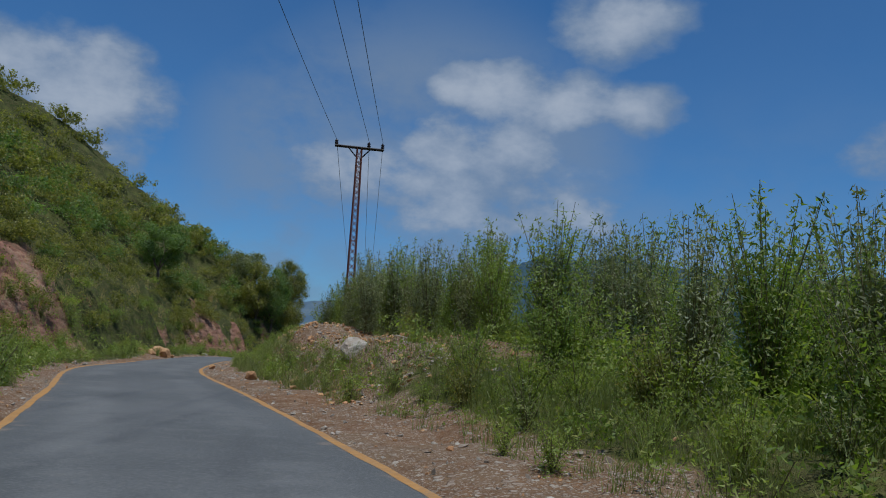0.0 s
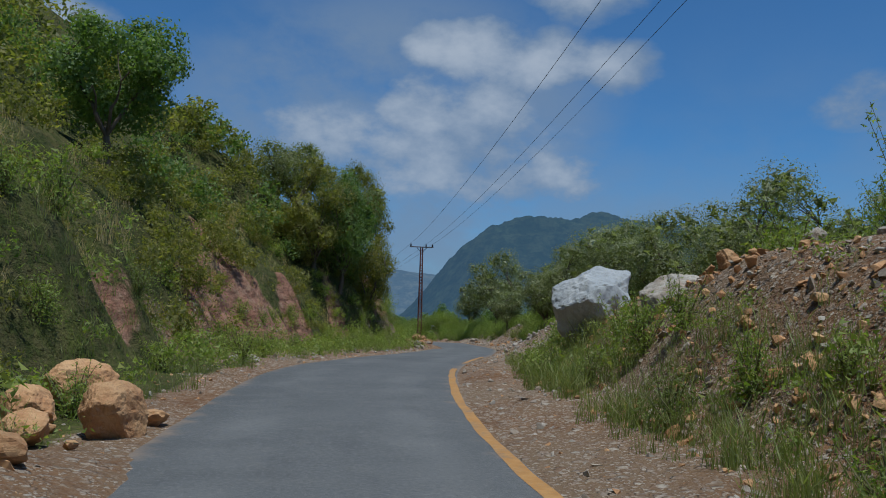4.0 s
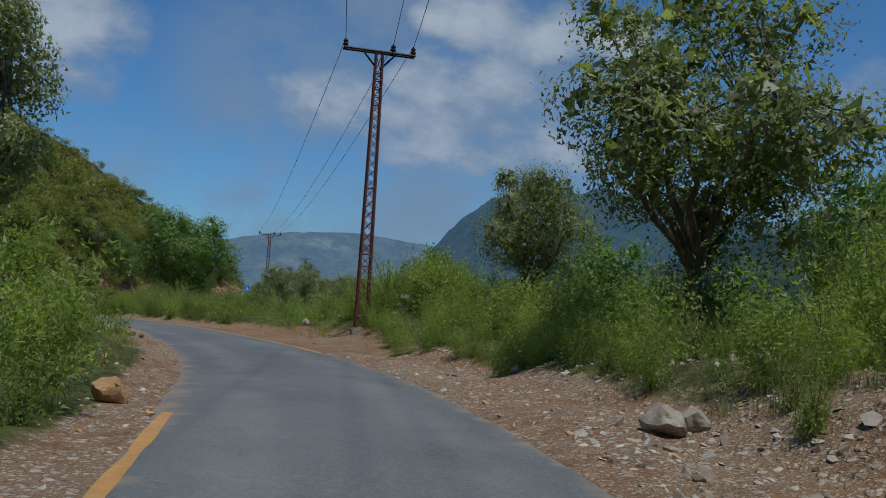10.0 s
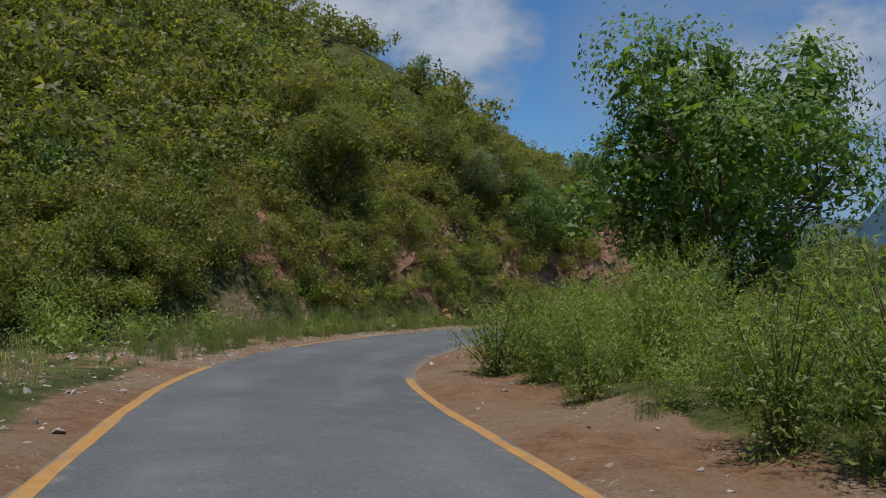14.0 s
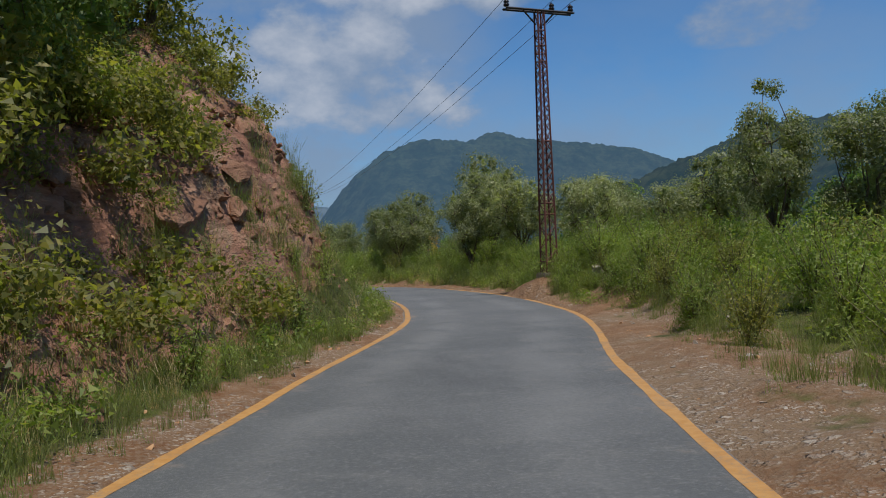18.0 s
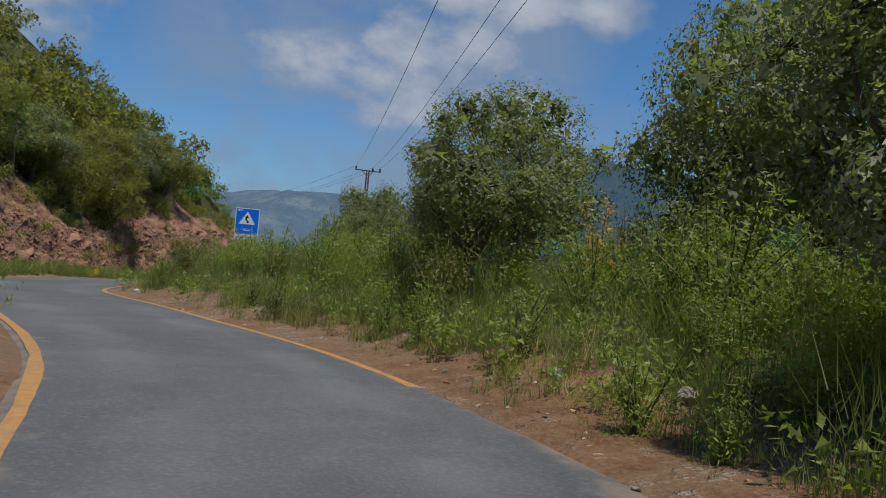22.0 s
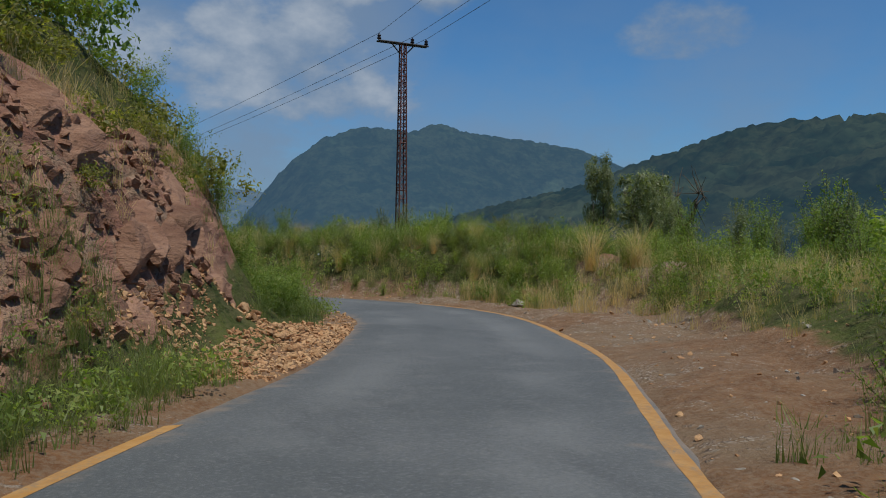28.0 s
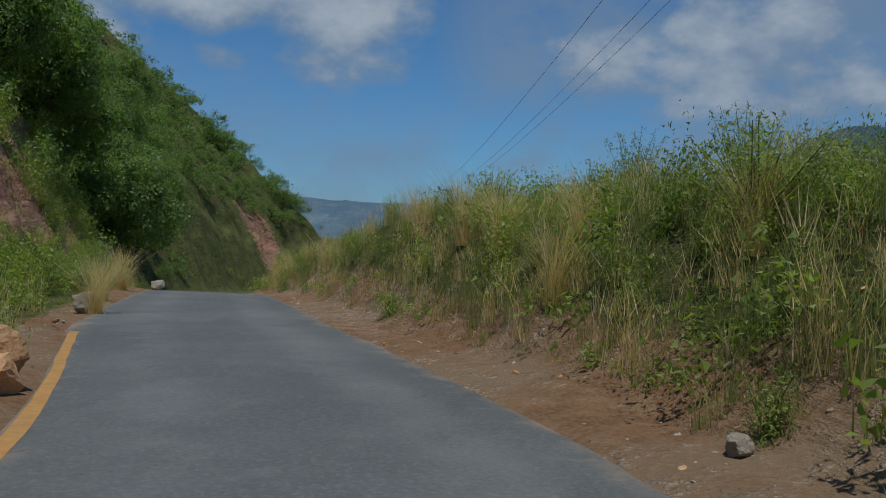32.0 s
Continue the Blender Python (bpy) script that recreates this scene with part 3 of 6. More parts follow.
def build_ground():
    ys = np.concatenate([np.linspace(-900, -60, 22)[:-1], np.arange(-60, -10, 1.5), np.arange(-10, 330, 0.45), np.linspace(330, 420, 60), np.geomspace(425, 4300, 50)])
    near = np.concatenate([np.arange(0, 2.0, 1.0), np.arange(2.0, 8.6, 0.3), np.arange(8.6, 9.5, 0.45), np.arange(9.5, 14, 0.5), np.arange(14, 40, 1.0), np.geomspace(41, 3000, 46)])
    us = np.concatenate([-near[::-1], near[1:]])
    y, u = np.meshgrid(ys, us, indexing="ij")
    x = road_x(y) + u
    z = ground(x, y)
    me = sheet("ground", np.stack([x, y, z], -1).reshape(-1, 3), grid_faces(len(ys), len(us)), COVER)
    c, w = lean(y), road_w(y)
    off = u * c
    left, right = -off - w, off - w
    foot = knots(y, FOOT)
    q = left - foot
    cut = knots(y, CUT)
    patch = rough(x, y, 6.0, 3, 31)
    gravel = np.where(u > 0, 1 - ease((right - knots(y, VERGE) - 0.3) / 1.2), 1 - ease((left - 0.45) / 0.7))
    heap = np.where(u > 0, ease(knots(y, BANK) - 0.4) * (1 - 0.75 * ease((y - 122) / 10)) * (1 - ease((right - knots(y, VERGE) - 5) / 2)), 0)
    bare = ease(q / 0.5) * (1 - ease((q - cut / 2.1 - 0.8 - 3 * patch) / 1.5)) * ease(cut - 1.2) * (u < 0) * (1 - ease((100 - y) / 20) * ease((patch + 0.02) / -0.12)) * np.where(y > 296, 0.35 + patch, 1) * np.where((y > 130) & (y < 188), ease((patch - 0.14) / 0.15), 1)
    bare = np.maximum(bare, scar(y, q) * (u < 0))
    gravel = gravel * np.where((y > 172) & (y < 204) & (u > 0), 0.78 + 0.9 * rough(x, y, 1.1, 4, 33) + 0.5 * (1 - ease(right / 0.7)), 1)
    gravel = np.where((u < 0) & (y > 62) & (y < 97), np.maximum(gravel, (1 - ease((left - 2.6) / 2)) * (0.7 + 0.9 * rough(x, y, 2.0, 3, 36))), gravel)
    gravel = np.where((u < 0) & (y > 124) & (y < 172), np.maximum(gravel, (1 - ease((left - 2.2) / 2)) * (0.5 + 1.1 * rough(x, y, 2.0, 3, 34))), gravel)
    for tx, ty, th, tr in TIPS[:4]:
        gravel = np.maximum(gravel, 1.2 * np.exp(-((x - tx) ** 2 + (y - ty) ** 2) / tr**2))
    gravel = np.clip(np.maximum(gravel, heap * (1.0 + 0.6 * patch)), 0, 1)
    stony = np.where(y < 127, 0.95, 0.38) + 0.5 * patch + 0.3 * rough(x, y, 1.5, 3, 35)
    stony = np.where((u < 0) & (y > 160) & (y < 190), 0.8, stony)
    col = np.stack([gravel, np.clip(bare, 0, 1), np.clip(stony, 0, 1), 0 * u + 1], -1).reshape(-1, 4)
    attr = me.color_attributes.new("cover", "FLOAT_COLOR", "POINT")
    attr.data.foreach_set("color", col.astype(np.float32).ravel())
    return tagged(new("ground", me), "steep scrubby hillside, reddish road cut and stony verges", "ground", kind="structure")


def build_road():
    ys = np.arange(-60, 410, 0.5)
    us = np.linspace(-1, 1, 25)
    y, u = np.meshgrid(ys, us, indexing="ij")
    wob = 0.22 * rough(y, u * 0 + np.sign(u) * 7, 1.9, 4, 41) * (np.abs(u) > 0.97)
    x = road_x(y) + u * (road_w(y) + 0.12 + wob) / lean(y)
    z = road_z(y) + 0.02 - 0.02 * u**2 - 0.07 * (np.abs(u) > 0.99)
    me = sheet("road", np.stack([x, y, z], -1).reshape(-1, 3), grid_faces(len(ys), len(us)), ASPHALT)
    lane = me.attributes.new("across", "FLOAT", "POINT")
    lane.data.foreach_set("value", u.astype(np.float32).ravel())
    attr = me.attributes.new("edge", "FLOAT", "POINT")
    attr.data.foreach_set("value", (np.abs(u) ** 3).astype(np.float32).ravel())
    road = tagged(new("road", me), "narrow grey asphalt road with dusty broken edges", "road", kind="structure")
    return road


def build_lines(road):
    """Painted edge lines, worn through or buried in places."""
    spans = [(-1, -60, 43), (-1, 108, 113), (-1, 133, 160), (-1, 166, 175), (-1, 185, 209), (-1, 213, 265), (-1, 289.4, 297.2),
             (1, -60, 62), (1, 66, 74), (1, 127, 160), (1, 177, 214), (1, 220, 283)]
    for side, a, b in spans:
        ys = np.arange(a, b + 0.1, 0.2)
        at = np.stack([0 * ys - 0.07, 0 * ys + 0.07], 1)
        y = np.repeat(ys[:, None], 2, 1)
        edge = 0.03 * rough(y, at * 90, 0.8, 3, 51)
        x = road_x(y) + (side * (road_w(y) - 0.10) + at + edge) / lean(y)
        uu = (road_w(y) - 0.1) / road_w(y)
        z = road_z(y) + 0.026 - 0.02 * uu**2
        me = sheet("edge_line", np.stack([x, y, z], -1).reshape(-1, 3), grid_faces(len(ys), 2), PAINT)
        ob = new("edge_line", me)
        ob.parent = road
        tagged(ob, "worn yellow edge line")


GROUND = build_ground()
ROAD = build_road()
build_lines(ROAD)


# ---- far hills ----
def far_range(name, label, crest, along, at, width, base, mat, step, spread, seed, trees, back=0.6):
    """A range of hills: its crest runs along "x" or "y", with the other coordinate near at; crest: (place along it, height)."""
    a0, a1 = crest[0][0], crest[-1][0]
    us, vs = np.arange(a0, a1, step), np.arange(-width, width * back, step)
    u, v = np.meshgrid(us, vs, indexing="ij")
    bend = 0.22 * width * rough(us, us * 0 + 3, spread * 2.2, 3, seed + 3)[:, None]
    w = np.abs(v - bend) / width
    spur = rough(u, v * 0.55, spread, 5, seed)
    soft = np.convolve(np.pad(knots(us, crest), 3, mode="edge"), np.ones(7) / 7, "valid")[:, None]
    z = soft * np.clip(1 - w**1.15, 0, 1) * (1 + np.clip(w * 4, 0.03, 1) * 0.26 * spur) + base
    wood = np.clip(value_noise(u / step / 1.3, v / step / 1.3, seed + 9) + 0.22, 0, 1)
    z = z + np.where(z > base + 12, trees * wood, 0)
    x, y = (u, at + v) if along == "x" else (at + v, u)
    me = sheet(name, np.stack([x, y, z], -1).reshape(-1, 3), grid_faces(len(us), len(vs)), mat)
    return tagged(new(name, me), label, "hill", kind="structure")


# haze is the slopes' own blue emission, stronger the farther they stand
HILL_NEAR = distance_hill("haze_glow_wooded_slope", (0.008, 0.018, 0.010), (0.026, 0.036, 0.018), (0.21, 0.37, 0.60), HAZE_GLOW * 0.68)
HILL_RIDGE = distance_hill("haze_glow_ridge_slope", (0.008, 0.018, 0.010), (0.035, 0.042, 0.02), (0.21, 0.37, 0.60), HAZE_GLOW * 0.3)
HILL_FAR = distance_hill("far_haze_glow_slope", (0.03, 0.04, 0.03), (0.07, 0.075, 0.05), (0.24, 0.40, 0.66), HAZE_GLOW)
far_range("backdrop_mountain", "wooded twin-topped mountain, blue haze painted on as glow",
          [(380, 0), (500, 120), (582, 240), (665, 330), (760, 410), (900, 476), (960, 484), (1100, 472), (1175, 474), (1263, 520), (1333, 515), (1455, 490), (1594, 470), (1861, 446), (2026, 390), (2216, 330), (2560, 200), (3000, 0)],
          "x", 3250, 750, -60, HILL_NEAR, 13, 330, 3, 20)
far_range("backdrop_hills", "low far hills, pale blue haze painted on as glow",
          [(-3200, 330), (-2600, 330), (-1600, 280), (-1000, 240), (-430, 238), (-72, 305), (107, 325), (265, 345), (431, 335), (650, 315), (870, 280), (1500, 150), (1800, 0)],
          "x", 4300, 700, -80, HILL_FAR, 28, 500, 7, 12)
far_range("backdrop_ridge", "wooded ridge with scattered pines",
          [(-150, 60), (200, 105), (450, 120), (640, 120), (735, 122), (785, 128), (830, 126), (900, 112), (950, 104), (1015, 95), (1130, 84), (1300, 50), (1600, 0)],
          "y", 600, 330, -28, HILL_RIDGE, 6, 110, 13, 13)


# ---- building blocks ----
def part(name, me, parent, label=""):
    ob = new(name, me)
    ob.parent = parent
    return tagged(ob, label)


def thing(name, at, label, category, group=""):
    ob = new(name)
    ob.empty_display_size = 0.2
    ob.matrix_world = Matrix.Translation(at)
    return tagged(ob, label, category, group)


def from_bm(name, bm, mat, smooth=False):
    me = bpy.data.meshes.new(name)
    bm.to_mesh(me)
    bm.free()
    me.materials.append(mat)
    if smooth:
        me.polygons.foreach_set("use_smooth", [True] * len(me.polygons))
    return me


def tube(points, radii, sides=5):
    """Verts and quads of a tapering tube along points."""
    pts = np.array(points, float)
    d = np.gradient(pts, axis=0)
    d /= np.linalg.norm(d, axis=1)[:, None] + 1e-9
    ref = np.where(np.abs(d[:, 2:3]) > 0.9, [[1.0, 0, 0]], [[0, 0, 1.0]])
    a = np.cross(d, ref)
    a /= np.linalg.norm(a, axis=1)[:, None] + 1e-9
    b = np.cross(d, a)
    ang = np.linspace(0, 2 * math.pi, sides, endpoint=False)
    ring = pts[:, None] + np.array(radii)[:, None, None] * (np.cos(ang)[None, :, None] * a[:, None] + np.sin(ang)[None, :, None] * b[:, None])
    faces = []
    for i in range(len(pts) - 1):
        for j in range(sides):
            k = (j + 1) % sides
            faces.append((i * sides + j, i * sides + k, (i + 1) * sides + k, (i + 1) * sides + j))
    return ring.reshape(-1, 3), np.array(faces)


def joined(pieces):
    vs, fs, n = [], [], 0
    for v, f in pieces:
        vs.append(v)
        fs.append(f + n)
        n += len(v)
    return np.concatenate(vs), np.concatenate(fs)


def leaf_points(centres, rng, length, width, up=0.25, out=None, facing=None):
    """Narrow pointed leaves, one triangle each; facing: which way their upper sides turn."""
    n = len(centres)
    face = rng.normal(size=(n, 3)) * 0.75 + (0, 0, 0.85) if facing is None else facing + rng.normal(size=(n, 3)) * 0.45 + (0, 0, 0.25)
    face /= np.linalg.norm(face, axis=1)[:, None]
    a = rng.normal(size=(n, 3))
    if out is not None:
        a = a * 0.7 + out
    a[:, 2] += up
    b = np.cross(face, a)
    b /= np.linalg.norm(b, axis=1)[:, None] + 1e-9
    a = np.cross(b, face) + face * up * 0.6
    a /= np.linalg.norm(a, axis=1)[:, None] + 1e-9
    s = rng.uniform(0.6, 1.35, (n, 1))
    la, wb = a * length * s, b * width * s * 0.62
    v = np.stack([centres - la * 0.4 - wb, centres - la * 0.2 + wb, centres + la * 0.6], 1).reshape(-1, 3)
    return v, np.arange(3 * n).reshape(n, 3)


def ways(rng, n):
    """Random directions."""
    v = rng.normal(size=(n, 3))
    return v / np.linalg.norm(v, axis=1)[:, None]


def sapling_parts(rng, height, stems, leaves, length, width, spread):
    """Upright leafy shoots from one root, thin at the top, bushy below."""
    wood, spots, outs, heart = [], [], [], []
    per = leaves // stems
    for k in range(stems):
        a = rng.uniform(0, 2 * math.pi)
        h = height * rng.uniform(0.45, 1.0)
        reach = spread * rng.uniform(0.2, 1.0)
        t = np.linspace(0, 1, 3)
        bend = rng.normal(0, 0.06, (3, 2)) * t[:, None]
        line = np.stack([np.cos(a) * reach * t**1.3 + bend[:, 0], np.sin(a) * reach * t**1.3 + bend[:, 1], h * t], 1)
        wood.append(tube(line, 0.014 * (1 - 0.8 * t) + 0.002, 3))
        u = rng.uniform(0.03, 1.0, per) ** 0.9
        body = np.stack([np.interp(u, t, line[:, i]) for i in range(3)], 1)
        fat = (0.09 + 0.15 * spread) * (1.12 - u)[:, None] + 0.025
        off = rng.normal(size=(per, 3)) * fat * (1, 1, 0.7)
        spots.append(body + off)
        outs.append(off / (np.linalg.norm(off, axis=1)[:, None] + 1e-6) + (0, 0, 0.5))
        w = rng.uniform(0.05, 0.7, 5)
        heart.append(np.stack([np.interp(w, t, line[:, i]) for i in range(3)], 1))
    v, f = joined(wood)
    spots, outs, heart = np.concatenate(spots), np.concatenate(outs), np.concatenate(heart)
    spots[:, 2] = np.maximum(spots[:, 2], 0.03)
    facing = outs * 0.5 + spots * (1, 1, 0) / (spread + 0.2)
    return (v, f), joined([leaf_points(spots, rng, length, width, 0.3, outs, facing), leaf_points(heart, rng, length * 1.2, width * 1.3, 0.5)])


def round_parts(rng, radius, height, lumps, leaves, length, width, hearts=8):
    """A rounded shrub: lumps of leaves round crooked stems."""
    wood, spots, faces, heart = [], [], [], []
    per = leaves // lumps
    for k in range(lumps):
        a, r = rng.uniform(0, 2 * math.pi), radius * math.sqrt(rng.uniform(0.02, 1)) * 0.75
        h = height * rng.uniform(0.35, 0.85) * (1 - 0.35 * (r / radius) ** 2)
        tip = np.array([math.cos(a) * r, math.sin(a) * r, h])
        t = np.linspace(0, 1, 4)[:, None]
        line = tip * t + rng.normal(0, 0.05, (4, 3)) * t * (1 - t) * 3
        wood.append(tube(line, 0.022 * (1 - 0.8 * t[:, 0]) + 0.003, 3))
        v = ways(rng, per)
        size = np.array([1, 1, 0.75]) * radius * rng.uniform(0.24, 0.46)
        spots.append(tip + v * size * np.where(rng.uniform(size=(per, 1)) < 0.14, rng.uniform(1.0, 1.45, (per, 1)), rng.uniform(0.7, 1.05, (per, 1))))
        faces.append(v)
        heart.append(tip + ways(rng, hearts) * size * rng.uniform(0.1, 0.6, (hearts, 1)))
    spots, heart = np.concatenate(spots), np.concatenate(heart)
    spots[:, 2] = np.maximum(spots[:, 2], 0.03)
    big = radius * 0.15
    return joined(wood), joined([leaf_points(spots, rng, length, width, 0.2, None, np.concatenate(faces)), leaf_points(heart, rng, big, big * 0.55, 0.1)])


def tree_parts(rng, height, radius, lobes, leaves, length, width, fork=0.3, flat=0.42, droop=0.0):
    """Trunk with limbs and twigs; the leaves sit in lobes round the twigs' ends, thick outside, with gaps between lobe and lobe."""
    wood = []
    top = np.array([rng.normal(0, 0.12), rng.normal(0, 0.12), height * fork])
    base_r = 0.026 * height
    t = np.linspace(0, 1, 6)
    wood.append(tube(np.stack([top * s + (rng.normal(0, 0.03), rng.normal(0, 0.03), 0) for s in t]), base_r * (1.25 - 0.45 * t), 8))
    centre = np.array([0, 0, height * (1 - flat)])
    axes = np.array([radius, radius, height * flat])
    limbs = 7
    tips = []
    for k in range(limbs):
        a = 2 * math.pi * (k + rng.uniform(-0.3, 0.3)) / limbs
        tip = centre + np.array([math.cos(a), math.sin(a), rng.uniform(-0.6, 0.5)]) * axes * (0.5, 0.5, 0.55)
        s = np.linspace(0, 1, 6)[:, None]
        line = top * (1 - s) + tip * s + np.array([0, 0, 0.25]) * s * (1 - s) * 2 + rng.normal(0, 0.09, (6, 3)) * s * (1 - s) * 4
        wood.append(tube(line, base_r * 0.5 * (1 - 0.75 * s[:, 0]), 5))
        tips.append(tip)
    tips = np.array(tips)
    v = ways(rng, lobes)
    v[:, 2] = v[:, 2] * 0.92 + 0.1
    swell = 1 + 0.16 * np.sin(3 * np.arctan2(v[:, 1], v[:, 0]) + lobes)
    middle = centre + v * axes * (rng.uniform(0.35, 0.84, lobes) * swell)[:, None]
    size = radius * rng.uniform(0.17, 0.34, lobes)
    for spot in middle:
        near = tips[np.argmin(((tips - spot) ** 2).sum(1))]
        s = np.linspace(0, 1, 4)[:, None]
        line = near * (1 - s) + spot * s + rng.normal(0, 0.06, (4, 3)) * s
        wood.append(tube(line, base_r * 0.16 * (1 - 0.8 * s[:, 0]) + 0.004, 3))
    pick = rng.choice(lobes, leaves, p=size**2 / (size**2).sum())
    way = ways(rng, leaves)
    far = np.where(rng.uniform(size=leaves) < 0.1, rng.uniform(1.0, 1.3, leaves), rng.uniform(0.66, 1.06, leaves))
    spots = middle[pick] + way * (size[pick] * far)[:, None] * (1, 1, 0.85)
    spots[:, 2] -= droop * 0.4 * np.abs(rng.normal(size=leaves)) * size[pick]
    gap = np.sqrt(((spots[:, None] - middle[None]) ** 2).sum(2)) / size[None]
    open_air = gap.min(1) > 0.62
    spots, way = spots[open_air], way[open_air]
    each = 22
    heart = np.repeat(middle, each, 0) + ways(rng, lobes * each) * (np.repeat(size, each) * rng.uniform(0.1, 0.66, lobes * each))[:, None]
    outer = leaf_points(spots, rng, length, width, -0.1 if droop else 0.15, None, way)
    return joined(wood), joined([outer, leaf_points(heart, rng, radius * 0.11, radius * 0.07, 0.0)])


def plant(name, wood, leaves, leaf_mat, label, category, group, trunk_name="wood", crown="foliage"):
    """A plant at the origin, to be copied from there."""
    root = thing(name, (0, 0, 0), label, category, group)
    tagged(part(trunk_name, sheet(trunk_name, *wood, STEM if trunk_name == "wood" else BARK), root), kind="stuff" if trunk_name == "wood" else "")
    tagged(part(crown, sheet(crown, *leaves, leaf_mat, False), root), kind="stuff")
    return root


def discard(proto):
    for ob in (*proto.children_recursive, proto):
        bpy.data.objects.remove(ob)


def scaled(x, y, z, turn, s, sz=None):
    return pose(x, y, z, 0, 0, turn) @ Matrix.Diagonal((s, s, sz or s, 1))


# ---- roadside bushes: y from, y to, edge distance from, to, how many, size from, to ----
def scatter(protos, zones, seed):
    rng = np.random.RandomState(seed)
    for y0, y1, d0, d1, count, s0, s1 in zones:
        for k in range(count):
            y = y0 + (k + rng.uniform(0, 1)) * (y1 - y0) / count
            d = rng.uniform(d0, d1)
            x, y = beside(y, d)
            s = rng.uniform(s0, s1)
            proto = protos[rng.randint(len(protos))]
            copy_thing(proto, scaled(x, y, gz(x, y) - 0.04, rng.uniform(0, 360), s * rng.uniform(0.9, 1.15), s))
    for proto in protos:
        discard(proto)


rng = np.random.RandomState(4)
weeds = [plant("leafy_weed", *sapling_parts(rng, 1.0, 16, 1000, 0.07, 0.018, 0.42), LEAF_WEED if k < 3 else GRASS,
               "knee-high green leafy weed growing on the stony verge", "weed", "weeds along the road") for k in range(4)]
scatter(weeds, [(288, 318, -2.4, -0.7, 22, 0.7, 1.3), (196, 216, 0.9, 2.4, 22, 0.8, 1.2), (2, 62, 1.2, 3.2, 44, 0.5, 0.9), (62, 80, 3.0, 6, 8, 0.5, 1.0), (80, 124, 2.0, 4.5, 32, 0.5, 0.9), (2, 62, -3.6, -0.9, 40, 0.6, 1.3),
                (62, 92, -4.5, -1.2, 34, 0.5, 1.0), (164, 208, -2.4, -0.8, 42, 0.5, 1.05), (240, 266, -1.8, -0.5, 22, 0.45, 0.9),
                (200, 262, 0.9, 2.8, 40, 0.5, 1.15), (278, 322, 1.0, 3.5, 30, 0.4, 0.9), (284, 312, -2.6, -0.9, 16, 0.5, 1.0), (106, 134, -3.4, -1.0, 12, 0.6, 1.1)], 11)
shrubs = [plant("wild_shrub", *sapling_parts(rng, 1.6, 26, 2300, 0.076, 0.022, 0.8), (LEAF_WEED, LEAF_WEED, LEAF_SCRUB, LEAF_LIME)[k],
                "dense green wild shrub with upright leafy shoots", "shrub", "wild shrubs beside the road") for k in range(4)]
scatter(shrubs, [(3, 17, 2.4, 5.0, 13, 0.5, 0.95), (24, 60, 6.8, 9, 12, 0.6, 1.1), (166, 178, 1.5, 3.8, 14, 0.6, 1.0), (186, 200, 1.3, 4.0, 18, 0.6, 1.1), (46, 82, 5.0, 9, 8, 0.8, 1.4), (122, 142, 3.6, 7, 26, 0.9, 1.4), (201, 208, 1.0, 2.6, 8, 0.5, 0.8), (144, 163, 1.3, 4.0, 18, 0.8, 1.2), (160, 180, 3.6, 7, 13, 0.8, 1.2),
                 (176, 200, 3.2, 7.5, 22, 0.8, 1.3), (198, 240, 1.8, 4.5, 34, 0.7, 1.25), (238, 262, 2.2, 5, 20, 0.7, 1.15), (262, 286, 3.0, 8, 24, 0.5, 1.0),
                 (280, 330, 2.0, 6.5, 30, 0.5, 1.0), (282, 296, 1.6, 5, 20, 0.35, 0.6), (202, 209, 0.8, 2.3, 12, 0.35, 0.65), ], 12)
tall = [plant("tall_sapling", *sapling_parts(rng, 3.2, 28, 4400, 0.09, 0.026, 0.9), (LEAF_OLIVE, LEAF_WEED, LEAF_WEED)[k],
              "tall willow-like sapling with slender leafy shoots", "sapling", "saplings beside the road") for k in range(3)]
scatter(tall, [(4, 17, 4.2, 9, 28, 0.7, 1.2), (18, 54, 6.8, 10, 54, 0.9, 1.3), (30, 50, 5.6, 8, 16, 0.75, 1.1), (84, 124, 5.0, 9, 26, 0.6, 1.0), (124, 142, 5, 9, 10, 0.5, 0.7), (158, 178, 4.5, 8, 12, 0.6, 0.8), (180, 200, 6, 12, 16, 0.7, 0.9),
               (270, 285, 8, 16, 14, 0.6, 0.9), (289, 320, 5, 12, 22, 0.45, 0.75), (204, 250, 5, 12, 30, 0.6, 0.95)], 13)


# ---- trees: variety, x, y, height, crown radius ----
def grow(variety, seed):
    r = np.random.RandomState(seed)
    if variety in ("olive", "pale"):
        return tree_parts(r, 7.0, 3.0, 60, 30000, 0.098, 0.047, 0.2, 0.45, 0.4)
    if variety == "scrub":
        return tree_parts(r, 6.0, 3.0, 58, 30000, 0.095, 0.05, 0.1, 0.5)
    if variety == "oak":
        return tree_parts(r, 9.0, 5.0, 70, 38000, 0.15, 0.098, 0.16, 0.45)
    if variety == "fig":
        return tree_parts(r, 6.5, 3.2, 38, 14000, 0.15, 0.10, 0.25, 0.42)
    if variety == "far":
        return tree_parts(r, 7.0, 3.3, 40, 7000, 0.23, 0.15, 0.15, 0.46)
    return tree_parts(r, 7.0, 1.9, 48, 18000, 0.10, 0.048, 0.15, 0.46)


